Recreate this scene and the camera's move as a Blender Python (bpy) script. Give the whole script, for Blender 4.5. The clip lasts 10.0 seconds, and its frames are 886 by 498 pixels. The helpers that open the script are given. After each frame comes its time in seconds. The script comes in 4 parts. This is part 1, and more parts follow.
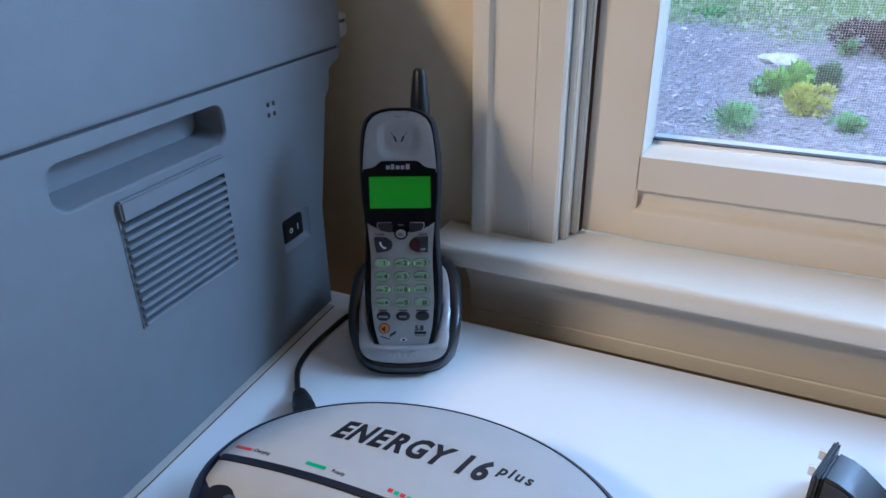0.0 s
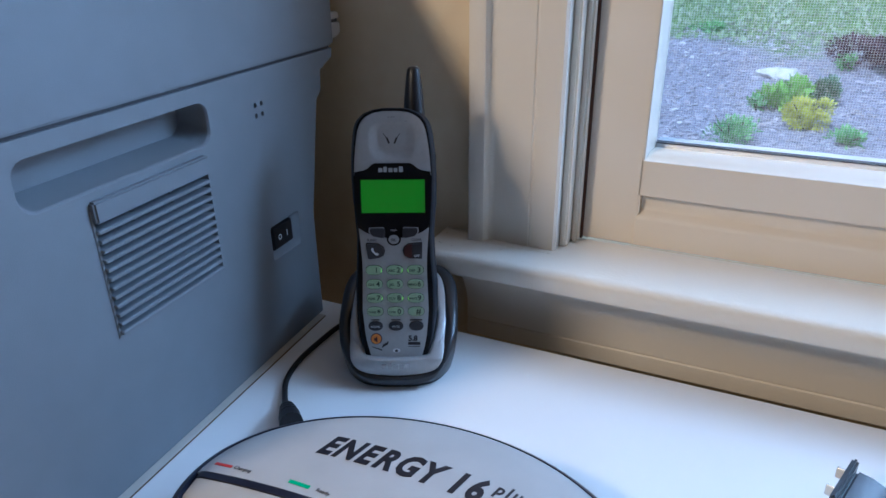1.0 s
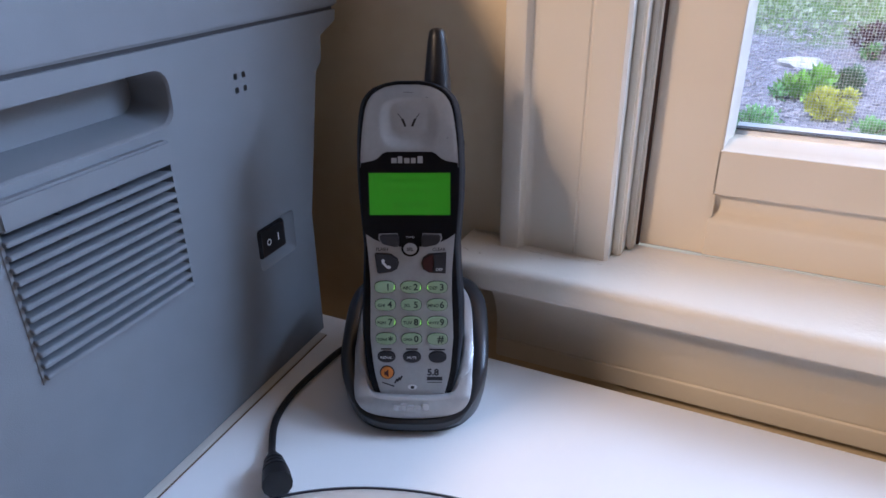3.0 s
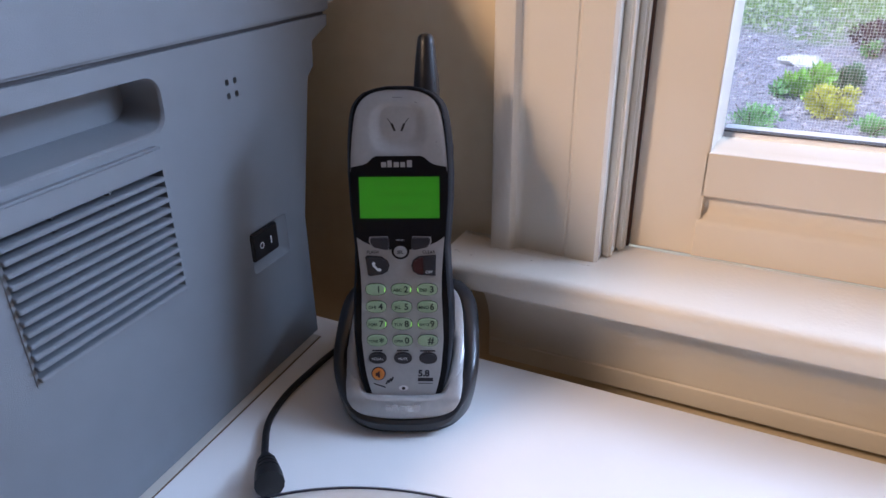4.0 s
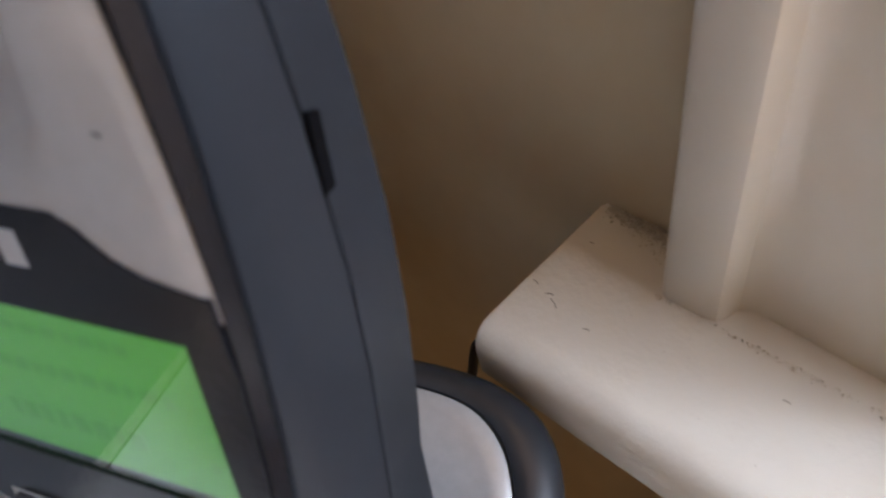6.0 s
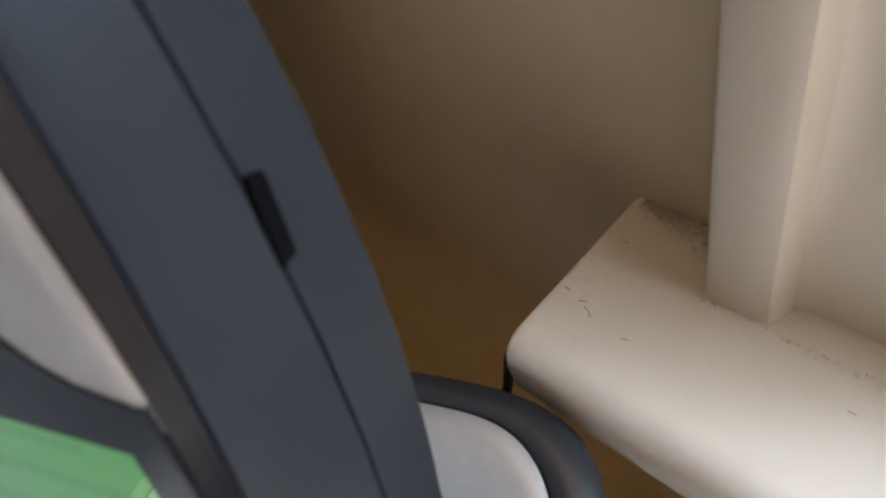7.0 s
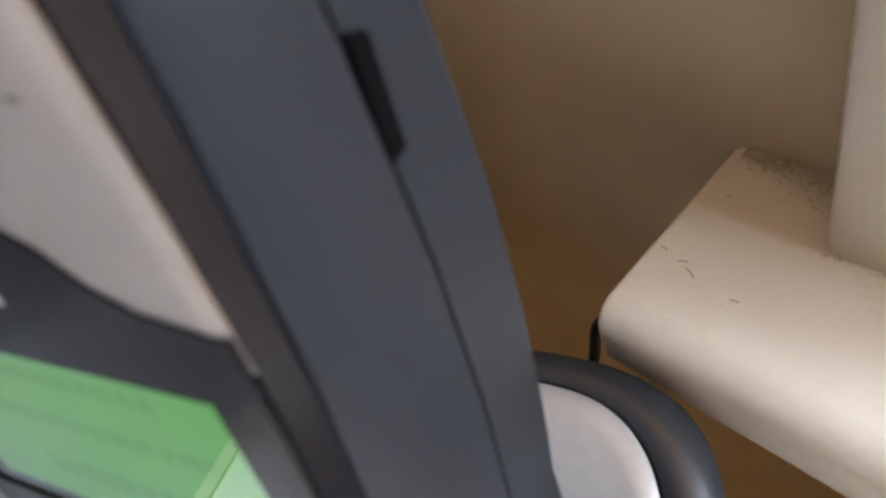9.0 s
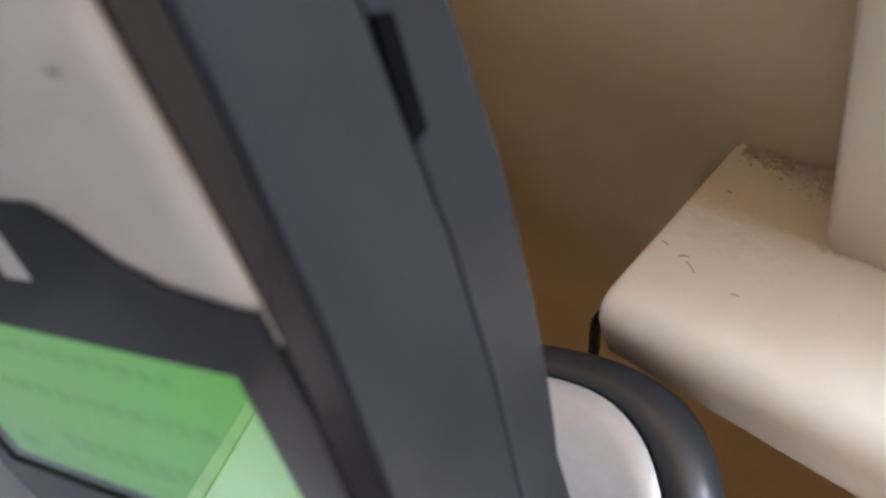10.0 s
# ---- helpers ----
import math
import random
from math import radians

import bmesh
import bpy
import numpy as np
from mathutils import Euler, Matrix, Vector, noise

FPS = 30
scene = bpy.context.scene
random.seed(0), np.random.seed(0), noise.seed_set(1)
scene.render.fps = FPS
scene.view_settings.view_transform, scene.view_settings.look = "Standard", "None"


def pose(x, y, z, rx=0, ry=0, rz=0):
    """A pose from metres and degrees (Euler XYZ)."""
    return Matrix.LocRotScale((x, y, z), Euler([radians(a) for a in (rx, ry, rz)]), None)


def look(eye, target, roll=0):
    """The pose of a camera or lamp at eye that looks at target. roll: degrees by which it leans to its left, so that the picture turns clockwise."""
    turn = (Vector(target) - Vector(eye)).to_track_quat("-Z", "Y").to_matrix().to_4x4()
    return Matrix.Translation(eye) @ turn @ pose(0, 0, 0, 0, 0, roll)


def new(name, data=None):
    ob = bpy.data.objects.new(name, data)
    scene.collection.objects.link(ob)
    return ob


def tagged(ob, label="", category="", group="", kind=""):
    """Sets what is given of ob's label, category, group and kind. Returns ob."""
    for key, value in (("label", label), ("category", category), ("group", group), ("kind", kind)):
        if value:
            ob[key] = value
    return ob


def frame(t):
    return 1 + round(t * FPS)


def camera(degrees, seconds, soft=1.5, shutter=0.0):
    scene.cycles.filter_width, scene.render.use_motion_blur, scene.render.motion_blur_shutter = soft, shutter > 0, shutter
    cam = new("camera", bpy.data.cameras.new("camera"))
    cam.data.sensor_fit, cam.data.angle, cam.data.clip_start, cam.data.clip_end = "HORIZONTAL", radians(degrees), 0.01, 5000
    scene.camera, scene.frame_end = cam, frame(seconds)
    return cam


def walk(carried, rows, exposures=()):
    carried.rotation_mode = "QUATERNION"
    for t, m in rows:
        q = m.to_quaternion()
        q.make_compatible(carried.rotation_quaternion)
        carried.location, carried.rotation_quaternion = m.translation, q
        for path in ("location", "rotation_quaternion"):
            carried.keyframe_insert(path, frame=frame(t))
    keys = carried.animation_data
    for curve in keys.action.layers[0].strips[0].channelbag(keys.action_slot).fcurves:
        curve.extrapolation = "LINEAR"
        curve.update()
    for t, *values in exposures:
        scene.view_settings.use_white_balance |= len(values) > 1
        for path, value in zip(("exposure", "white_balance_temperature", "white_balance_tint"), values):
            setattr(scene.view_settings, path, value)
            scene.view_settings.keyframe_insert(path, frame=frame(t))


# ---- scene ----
cam = camera(66.15, 10.0, shutter=0.3)
# a small aperture, sharp at arm's length and soft close to the lens
cam.data.dof.use_dof, cam.data.dof.focus_distance, cam.data.dof.aperture_fstop = True, 0.50, 46.0
PATH = [
    (0, (0.21385, -0.47054, 0.28382), (-0.54417, 1.15779, -0.59593), -0.80),
    (0.5, (0.21162, -0.46645, 0.27803), (-0.55155, 1.17437, -0.5736), -0.90),
    (1, (0.21006, -0.45516, 0.27107), (-0.55413, 1.18941, -0.57238), -0.72),
    (1.5, (0.2076, -0.44853, 0.26821), (-0.5586, 1.19893, -0.56774), -0.76),
    (2, (0.18035, -0.4001, 0.25287), (-0.61334, 1.23369, -0.58425), -1.97),
    (2.5, (0.16307, -0.37932, 0.24189), (-0.62714, 1.2406, -0.62497), -0.55),
    (4, (0.17205, -0.37995, 0.24624), (-0.62163, 1.23547, -0.62582), -0.97),
    (4.5, (0.13622, -0.28717, 0.21623), (-0.66213, 1.26858, -0.75447), -0.63),
    (4.7, (0.12267, -0.23045, 0.20912), (-0.75998, 1.16678, -0.91724), 1.01),
    (5, (0.10155, -0.17128, 0.20345), (-0.86366, 1.06565, -1.03686), -2.57),
    (5.2, (0.08903, -0.14542, 0.19751), (-0.93614, 0.96654, -1.11113), -6.28),
    (5.5, (0.07906, -0.11681, 0.18265), (-0.95538, 0.89543, -1.19768), -5.87),
    (5.7, (0.07486, -0.10857, 0.17447), (-0.99487, 0.83105, -1.23008), -8.21),
    (6.8, (0.06695, -0.09107, 0.16794), (-1.12704, 0.65093, -1.25467), -19.10),
    (7, (0.06651, -0.09081, 0.16769), (-1.13126, 0.63882, -1.25814), -20.22),
    (7.5, (0.06364, -0.08985, 0.16239), (-1.18192, 0.58759, -1.24816), -23.97),
    (8, (0.05927, -0.09171, 0.15994), (-1.20929, 0.53986, -1.25139), -25.91),
    (8.5, (0.05854, -0.09323, 0.15943), (-1.22339, 0.52284, -1.24667), -26.15),
    (9, (0.05867, -0.09399, 0.15818), (-1.23598, 0.51002, -1.24149), -26.42),
    (9.5, (0.05887, -0.09401, 0.15748), (-1.22958, 0.49474, -1.25435), -26.07),
    (10, (0.05886, -0.09583, 0.15853), (-1.22658, 0.51305, -1.2475), -25.68),
]
EXPOSURES = [(0, 0.28, 4750, 8), (1.2, 0.28, 4800, 8), (2.0, 0.42, 5200, 16), (4.2, 0.64, 5700, 20), (5.0, 0.87, 6250, 22), (5.7, 1.28, 6650, 20), (7.0, 1.58, 6950, 12), (8.0, 1.76, 7200, 14), (10, 1.90, 7250, 17)]
walk(cam, [(t, look(eye, target, roll)) for t, eye, target, roll in PATH], EXPOSURES)

# ---- world, sun and lamps ----
world = bpy.data.worlds.new("world")
scene.world = world
world.use_nodes = True
wn = world.node_tree
sky = wn.nodes.new("ShaderNodeTexSky")
sky.sky_type, sky.sun_disc = "NISHITA", False
sky.sun_elevation, sky.sun_rotation = radians(48), radians(200)
wn.nodes["Background"].inputs["Strength"].default_value = 0.15
wn.links.new(sky.outputs[0], wn.nodes["Background"].inputs[0])

sun_data = bpy.data.lights.new("sun", "SUN")
sun_data.energy, sun_data.angle, sun_data.color = 4.6, radians(14), (0.86, 0.91, 1.0)
sun = new("sun", sun_data)
sun.matrix_world = look((-1.7, -4.6, 5.5), (0, 0, 0))

# bright sky above the garden, falling steeply through the window opening
day_data = bpy.data.lights.new("window_daylight", "AREA")
day_data.shape, day_data.size, day_data.size_y = "RECTANGLE", 0.60, 0.20
day_data.energy, day_data.color = 8.5, (0.60, 0.78, 1.0)
day = new("window_daylight", day_data)
day.matrix_world = look((0.95, 0.55, 0.80), (0.05, -0.15, 0.03))

# the rest of the sky's soft light, in the window opening itself
soft_data = bpy.data.lights.new("window_skylight", "AREA")
soft_data.shape, soft_data.size, soft_data.size_y = "RECTANGLE", 0.50, 0.44
soft_data.energy, soft_data.color = 1.5, (0.62, 0.80, 1.0)
skylight = new("window_skylight", soft_data)
skylight.matrix_world = look((0.50, 0.07, 0.52), (0.20, -0.6, 0.10))

# warm room lamp behind the camera
lamp_data = bpy.data.lights.new("room_lamp", "AREA")
lamp_data.shape, lamp_data.size = "DISK", 0.16
lamp_data.energy, lamp_data.color = 11.6, (1.0, 0.685, 0.39)
room_lamp = new("room_lamp", lamp_data)
room_lamp.matrix_world = look((-0.53, -1.18, 1.02), (0.06, -0.03, 0.08))

MM = 0.001


# ---- materials ----
def material(name, color, rough=0.5, metal=0.0, spread=0.06, grain=60.0, bump=0.05, bump_scale=900.0, stain=None, stain_scale=9.0,
             glow=0.0, glow_color=None, coat=0.0, spec=0.5, random_tint=0.0):
    """A surface with broad and fine variation in colour and gloss, and fine relief."""
    m = bpy.data.materials.new(name)
    m.use_nodes = True
    nt = m.node_tree
    n, links = nt.nodes, nt.links
    bsdf = n["Principled BSDF"]
    co = n.new("ShaderNodeTexCoord")
    big = n.new("ShaderNodeTexNoise")
    big.inputs["Scale"].default_value, big.inputs["Detail"].default_value = stain_scale, 2
    fine = n.new("ShaderNodeTexNoise")
    fine.inputs["Scale"].default_value, fine.inputs["Detail"].default_value = grain, 6
    rel = n.new("ShaderNodeTexNoise")
    rel.inputs["Scale"].default_value, rel.inputs["Detail"].default_value = bump_scale, 3
    for t in (big, fine, rel):
        links.new(co.outputs["Object"], t.inputs["Vector"])
    ramp = n.new("ShaderNodeValToRGB")
    ramp.color_ramp.elements[0].position, ramp.color_ramp.elements[1].position = 0.25, 0.75
    dark = stain or tuple(c * (1 - 1.6 * spread) for c in color)
    ramp.color_ramp.elements[0].color = (*dark, 1)
    ramp.color_ramp.elements[1].color = (*color, 1)
    links.new(big.outputs["Fac"], ramp.inputs["Fac"])
    mix = n.new("ShaderNodeMix")
    mix.data_type, mix.blend_type = "RGBA", "OVERLAY"
    mix.inputs["Factor"].default_value = min(1.0, spread * 2.5)
    links.new(ramp.outputs["Color"], mix.inputs[6])
    links.new(fine.outputs["Fac"], mix.inputs[7])
    out = mix.outputs[2]
    if random_tint:
        info = n.new("ShaderNodeObjectInfo")
        hsv = n.new("ShaderNodeHueSaturation")
        mr = n.new("ShaderNodeMapRange")
        mr.inputs[3].default_value, mr.inputs[4].default_value = 1 - random_tint, 1 + random_tint
        links.new(info.outputs["Random"], mr.inputs[0])
        links.new(mr.outputs[0], hsv.inputs["Value"])
        links.new(out, hsv.inputs["Color"])
        out = hsv.outputs[0]
    links.new(out, bsdf.inputs["Base Color"])
    rr = n.new("ShaderNodeMapRange")
    rr.inputs[3].default_value, rr.inputs[4].default_value = max(0.02, rough - spread), min(1, rough + spread)
    links.new(fine.outputs["Fac"], rr.inputs[0])
    links.new(rr.outputs[0], bsdf.inputs["Roughness"])
    bsdf.inputs["Metallic"].default_value = metal
    bsdf.inputs["Specular IOR Level"].default_value = spec
    bsdf.inputs["Coat Weight"].default_value = coat
    bsdf.inputs["Coat Roughness"].default_value = 0.15
    if bump:
        b = n.new("ShaderNodeBump")
        b.inputs["Strength"].default_value, b.inputs["Distance"].default_value = bump, 0.0006
        links.new(rel.outputs["Fac"], b.inputs["Height"])
        links.new(b.outputs[0], bsdf.inputs["Normal"])
    if glow:
        bsdf.inputs["Emission Color"].default_value = (*(glow_color or color), 1)
        bsdf.inputs["Emission Strength"].default_value = glow
    return m


def clear(name, rough=0.02, tint=(1, 1, 1)):
    m = bpy.data.materials.new(name)
    m.use_nodes = True
    b = m.node_tree.nodes["Principled BSDF"]
    b.inputs["Base Color"].default_value = (*tint, 1)
    b.inputs["Roughness"].default_value = rough
    b.inputs["Transmission Weight"].default_value = 1.0
    b.inputs["IOR"].default_value = 1.45
    return m


M_WALL = material("tan_wall_paint", (0.76, 0.635, 0.435), 0.75, spread=0.06, bump=0.25, bump_scale=260)
M_TRIM = material("off_white_gloss_paint", (0.80, 0.755, 0.67), 0.30, spread=0.016, grain=25, bump=0.30, bump_scale=420, stain=(0.775, 0.715, 0.61))
M_SASH = material("cream_window_paint", (0.80, 0.735, 0.64), 0.36, spread=0.02, grain=25, bump=0.12, bump_scale=160, stain=(0.77, 0.69, 0.57))
M_GAP = material("dark_gap", (0.10, 0.045, 0.03), 0.8)
M_TABLE = material("white_laminate", (0.80, 0.80, 0.79), 0.30, spread=0.012, bump=0.06, bump_scale=1400)
M_EDGE = material("tan_edge_band", (0.55, 0.52, 0.47), 0.4, spread=0.05)
M_BROWN = material("brown_core", (0.13, 0.075, 0.04), 0.7)
M_PRN = material("printer_plastic", (0.175, 0.189, 0.207), 0.6, spread=0.03, bump=0.35, bump_scale=2200)
# dark tone painted as shade inside the printer; also seams and dark strips
M_PRN_IN = material("inner_shade_and_dark_parts", (0.05, 0.05, 0.055), 0.7)
M_BLACK = material("black_plastic", (0.012, 0.012, 0.014), 0.35, spread=0.1, bump=0.1, bump_scale=2500)
M_WHITE = material("white_print", (0.8, 0.8, 0.8), 0.5)
M_INK = material("black_print", (0.012, 0.012, 0.02), 0.45)
M_RED = material("red_print", (0.62, 0.03, 0.03), 0.4)
M_GREEN = material("green_print", (0.03, 0.42, 0.18), 0.4)
M_BODY = material("blue_grey_handset_plastic", (0.017, 0.0198, 0.0245), 0.38, spread=0.07, bump=0.08, bump_scale=3500, spec=0.12)
M_CRADLE = material("dark_glossy_cradle_plastic", (0.021, 0.0245, 0.030), 0.30, spread=0.07, bump=0.06, bump_scale=3500, spec=0.6)
M_RIM = material("black_gloss_rim", (0.009, 0.009, 0.011), 0.20, spread=0.08, bump=0.05, spec=0.2)
# lighter copy of the lip's silver; light on the marks is put into colour
M_MARK = material("brightened_silver_mark", (0.66, 0.64, 0.63), 0.25, metal=0.5, spread=0.03)
M_SILVER = material("silver_paint", (0.45, 0.445, 0.44), 0.34, metal=0.35, spread=0.04, grain=400, bump=0.10, bump_scale=3200)
M_KEY = material("dark_rubber_key", (0.035, 0.035, 0.042), 0.42, spread=0.1, bump=0.1)
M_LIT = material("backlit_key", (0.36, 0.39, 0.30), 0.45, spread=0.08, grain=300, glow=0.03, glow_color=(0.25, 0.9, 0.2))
M_LEDG = material("key_light_slit", (0.5, 0.9, 0.2), 0.4, glow=0.45, glow_color=(0.35, 1.0, 0.1))
M_RUBBER = material("matt_black_rubber", (0.003, 0.003, 0.0035), 0.8, spec=0.02, bump=0)
M_LCD = material("green_lcd", (0.03, 0.13, 0.008), 0.30, spread=0.05, glow=0.14, glow_color=(0.085, 0.60, 0.02), spec=0.1)
M_LCD_INK = material("lcd_digits", (0.027, 0.115, 0.008), 0.4, glow=0.125, glow_color=(0.07, 0.53, 0.017), spec=0.1)
M_ORANGE = material("orange_key", (0.75, 0.25, 0.04), 0.4, spread=0.1)
M_MAROON = material("maroon_key", (0.055, 0.012, 0.013), 0.4)
M_WINDOW_GREY = material("grey_key", (0.028, 0.028, 0.034), 0.32)
M_CABLE = material("black_cable", (0.012, 0.012, 0.014), 0.45, bump=0.1)
M_CHARGER = material("white_charger_plastic", (0.44, 0.437, 0.43), 0.38, spread=0.03, bump=0.2, bump_scale=2600)
M_NAVY = material("navy_stripe", (0.012, 0.014, 0.03), 0.35)
M_METAL = material("nickel", (0.6, 0.58, 0.54), 0.25, metal=1.0, spread=0.05)
M_DUST = material("grey_dust", (0.74, 0.66, 0.52), 0.95, spread=0.2, bump=0)
M_SCUFF = material("scuff_mark", (0.42, 0.35, 0.27), 0.7)
M_FLOOR = material("brown_carpet", (0.07, 0.058, 0.048), 0.95, bump=0.5, bump_scale=120)
M_CEIL = material("ceiling_paint", (0.8, 0.78, 0.74), 0.9)
M_GLASS = clear("window_glass")
M_LENS = clear("display_plastic", 0.03)
M_SCREEN = material("insect_screen", (0.58, 0.60, 0.62), 0.6)
M_SIDING = material("outside_siding", (0.6, 0.6, 0.58), 0.8)


# ---- mesh helpers ----
def mesh_ob(name, bm, mat, smooth=0.6):
    me = bpy.data.meshes.new(name)
    bmesh.ops.recalc_face_normals(bm, faces=bm.faces)
    bm.to_mesh(me)
    bm.free()
    me.materials.append(mat)
    if smooth:
        me.set_sharp_from_angle(angle=smooth)
        me.polygons.foreach_set("use_smooth", [True] * len(me.polygons))
    return new(name, me)


def part(name, bm, mat, parent, label="", smooth=0.6):
    ob = mesh_ob(name, bm, mat, smooth)
    ob.parent = parent
    if label:
        ob["label"] = label
    return ob


def thing(name, m, label, category, group="", kind=""):
    ob = new(name)
    ob.empty_display_size = 0.02
    ob.matrix_world = m
    return tagged(ob, label, category, group, kind)


def bevel_all(bm, r, seg=2, angle=0.5):
    es = [e for e in bm.edges if len(e.link_faces) == 2 and e.calc_face_angle(0) > angle]
    if r > 0 and es:
        bmesh.ops.bevel(bm, geom=es, offset=r, segments=seg, affect="EDGES", clamp_overlap=True)


def box(x0, x1, y0, y1, z0, z1, r=0.0, bm=None, seg=2):
    own = bmesh.new()
    bmesh.ops.create_cube(own, size=1)
    for v in own.verts:
        v.co = Vector(((x0 + x1) / 2 + v.co.x * (x1 - x0), (y0 + y1) / 2 + v.co.y * (y1 - y0), (z0 + z1) / 2 + v.co.z * (z1 - z0)))
    bevel_all(own, r, seg)
    return merge(bm, own)


def merge(bm, own):
    if bm is None:
        return own
    me = bpy.data.meshes.new("tmp")
    own.to_mesh(me)
    own.free()
    bm.from_mesh(me)
    bpy.data.meshes.remove(me)
    return bm


def prism(poly, a, b, put=lambda x, y, d: (x, y, d), r=0.0, bm=None, seg=2):
    """A flat outline, given as pairs, drawn out from depth a to depth b."""
    own = bmesh.new()
    va = [own.verts.new(put(x, y, a)) for x, y in poly]
    vb = [own.verts.new(put(x, y, b)) for x, y in poly]
    n = len(poly)
    own.faces.new(va)
    own.faces.new(list(reversed(vb)))
    for i in range(n):
        own.faces.new((va[i], vb[i], vb[(i + 1) % n], va[(i + 1) % n]))
    bmesh.ops.recalc_face_normals(own, faces=own.faces)
    bevel_all(own, r, seg)
    return merge(bm, own)


def oval(cx, cy, rx, ry, n=28, p=2.0):
    out = []
    for i in range(n):
        a = 2 * math.pi * i / n
        c, s = math.cos(a), math.sin(a)
        out.append((cx + rx * math.copysign(abs(c) ** (2 / p), c), cy + ry * math.copysign(abs(s) ** (2 / p), s)))
    return out


def loft(rings, caps=True):
    bm = bmesh.new()
    vs = [[bm.verts.new(p) for p in ring] for ring in rings]
    n = len(rings[0])
    for a, b in zip(vs, vs[1:]):
        for i in range(n):
            bm.faces.new((a[i], a[(i + 1) % n], b[(i + 1) % n], b[i]))
    if caps:
        bm.faces.new(list(reversed(vs[0])))
        bm.faces.new(vs[-1])
    return bm


def smoothline(points, steps=8):
    """A smooth line through the points (Catmull-Rom)."""
    pts = [Vector(p) for p in points]
    pts = [pts[0] * 2 - pts[1], *pts, pts[-1] * 2 - pts[-2]]
    out = []
    for i in range(1, len(pts) - 2):
        p0, p1, p2, p3 = pts[i - 1 : i + 3]
        for k in range(steps):
            t = k / steps
            out.append(0.5 * ((2 * p1) + (p2 - p0) * t + (2 * p0 - 5 * p1 + 4 * p2 - p3) * t * t + (3 * p1 - p0 - 3 * p2 + p3) * t ** 3))
    out.append(pts[-2])
    return out


def tube(points, r, n=10, bm=None):
    pts = [Vector(p) for p in points]
    rings = []
    for i, p in enumerate(pts):
        d = (pts[min(i + 1, len(pts) - 1)] - pts[max(i - 1, 0)]).normalized()
        side = d.cross(Vector((0, 0, 1)))
        side = side.normalized() if side.length > 1e-4 else Vector((1, 0, 0))
        up = side.cross(d)
        rr = r(i / (len(pts) - 1)) if callable(r) else r
        rings.append([p + rr * (math.cos(2 * math.pi * k / n) * side + math.sin(2 * math.pi * k / n) * up) for k in range(n)])
    return merge(bm, loft(rings))


def curve_at(table, x):
    xs, ys = zip(*table)
    return float(np.interp(x, xs, ys))


def lettering(name, text, size, mat, parent, m, depth=0.0001, shear=0.0, spacing=1.0, bold=0.0, align="CENTER", label=""):
    cu = bpy.data.curves.new(name, "FONT")
    cu.body, cu.size, cu.extrude, cu.shear, cu.space_character, cu.offset = text, size, depth, shear, spacing, bold
    cu.align_x, cu.align_y = align, "CENTER"
    cu.resolution_u = 3
    tmp = new(name + "_tmp", cu)
    me = bpy.data.meshes.new_from_object(tmp.evaluated_get(bpy.context.evaluated_depsgraph_get()))
    bpy.data.objects.remove(tmp)
    me.materials.clear()
    me.materials.append(mat)
    me.transform(m)
    ob = new(name, me)
    ob.parent = parent
    if label:
        ob["label"] = label
    return ob


def plate_with_holes(outer, holes, a, b, put):
    """A flat plate from depth a (front) to depth b with holes through it."""
    bm = bmesh.new()
    for loop in (outer, *holes):
        vs = [bm.verts.new(put(x, y, a)) for x, y in loop]
        for i in range(len(vs)):
            bm.edges.new((vs[i], vs[(i + 1) % len(vs)]))
    bmesh.ops.triangle_fill(bm, use_beauty=True, edges=bm.edges[:])
    ext = bmesh.ops.extrude_face_region(bm, geom=bm.faces[:])
    shift = Vector(put(0, 0, b)) - Vector(put(0, 0, a))
    bmesh.ops.translate(bm, verts=[g for g in ext["geom"] if isinstance(g, bmesh.types.BMVert)], vec=shift)
    return bm


def rounded(x0, x1, y0, y1, r, n=5):
    out = []
    for cx, cy, a0 in ((x1 - r, y1 - r, 0), (x0 + r, y1 - r, 90), (x0 + r, y0 + r, 180), (x1 - r, y0 + r, 270)):
        for k in range(n + 1):
            a = radians(a0 + 90 * k / n)
            out.append((cx + r * math.cos(a), cy + r * math.sin(a)))
    return out


def setting(name, bm, mat, label, category, smooth=0.6):
    return tagged(mesh_ob(name, bm, mat, smooth), label, category, kind="structure")


# ---- the room ----
OX0, OX1, OZ0, OZ1 = 0.0998, 0.86, 0.036, 1.25      # window opening
wall = box(-2.2, OX0, 0.0, 0.16, -0.74, 1.75)
box(OX1, 2.2, 0.0, 0.16, -0.74, 1.75, bm=wall)
box(OX0, OX1, 0.0, 0.16, -0.74, OZ0, bm=wall)
box(OX0, OX1, 0.0, 0.16, OZ1, 1.75, bm=wall)
setting("wall_north", wall, M_WALL, "tan painted wall behind the desk, dim in the corner", "wall", 0)
setting("wall_south", box(-2.2, 2.2, -3.36, -3.2, -0.74, 1.75), M_WALL, "plain tan painted room wall", "wall", 0)
setting("wall_west", box(-2.36, -2.2, -3.36, 0.16, -0.74, 1.75), M_WALL, "plain tan painted side wall", "wall", 0)
setting("wall_east", box(2.2, 2.36, -3.36, 0.16, -0.74, 1.75), M_WALL, "plain tan painted side wall", "wall", 0)
setting("floor", box(-2.36, 2.36, -3.36, 0.16, -0.86, -0.74), M_FLOOR, "brown carpeted floor under the desk", "floor", 0)
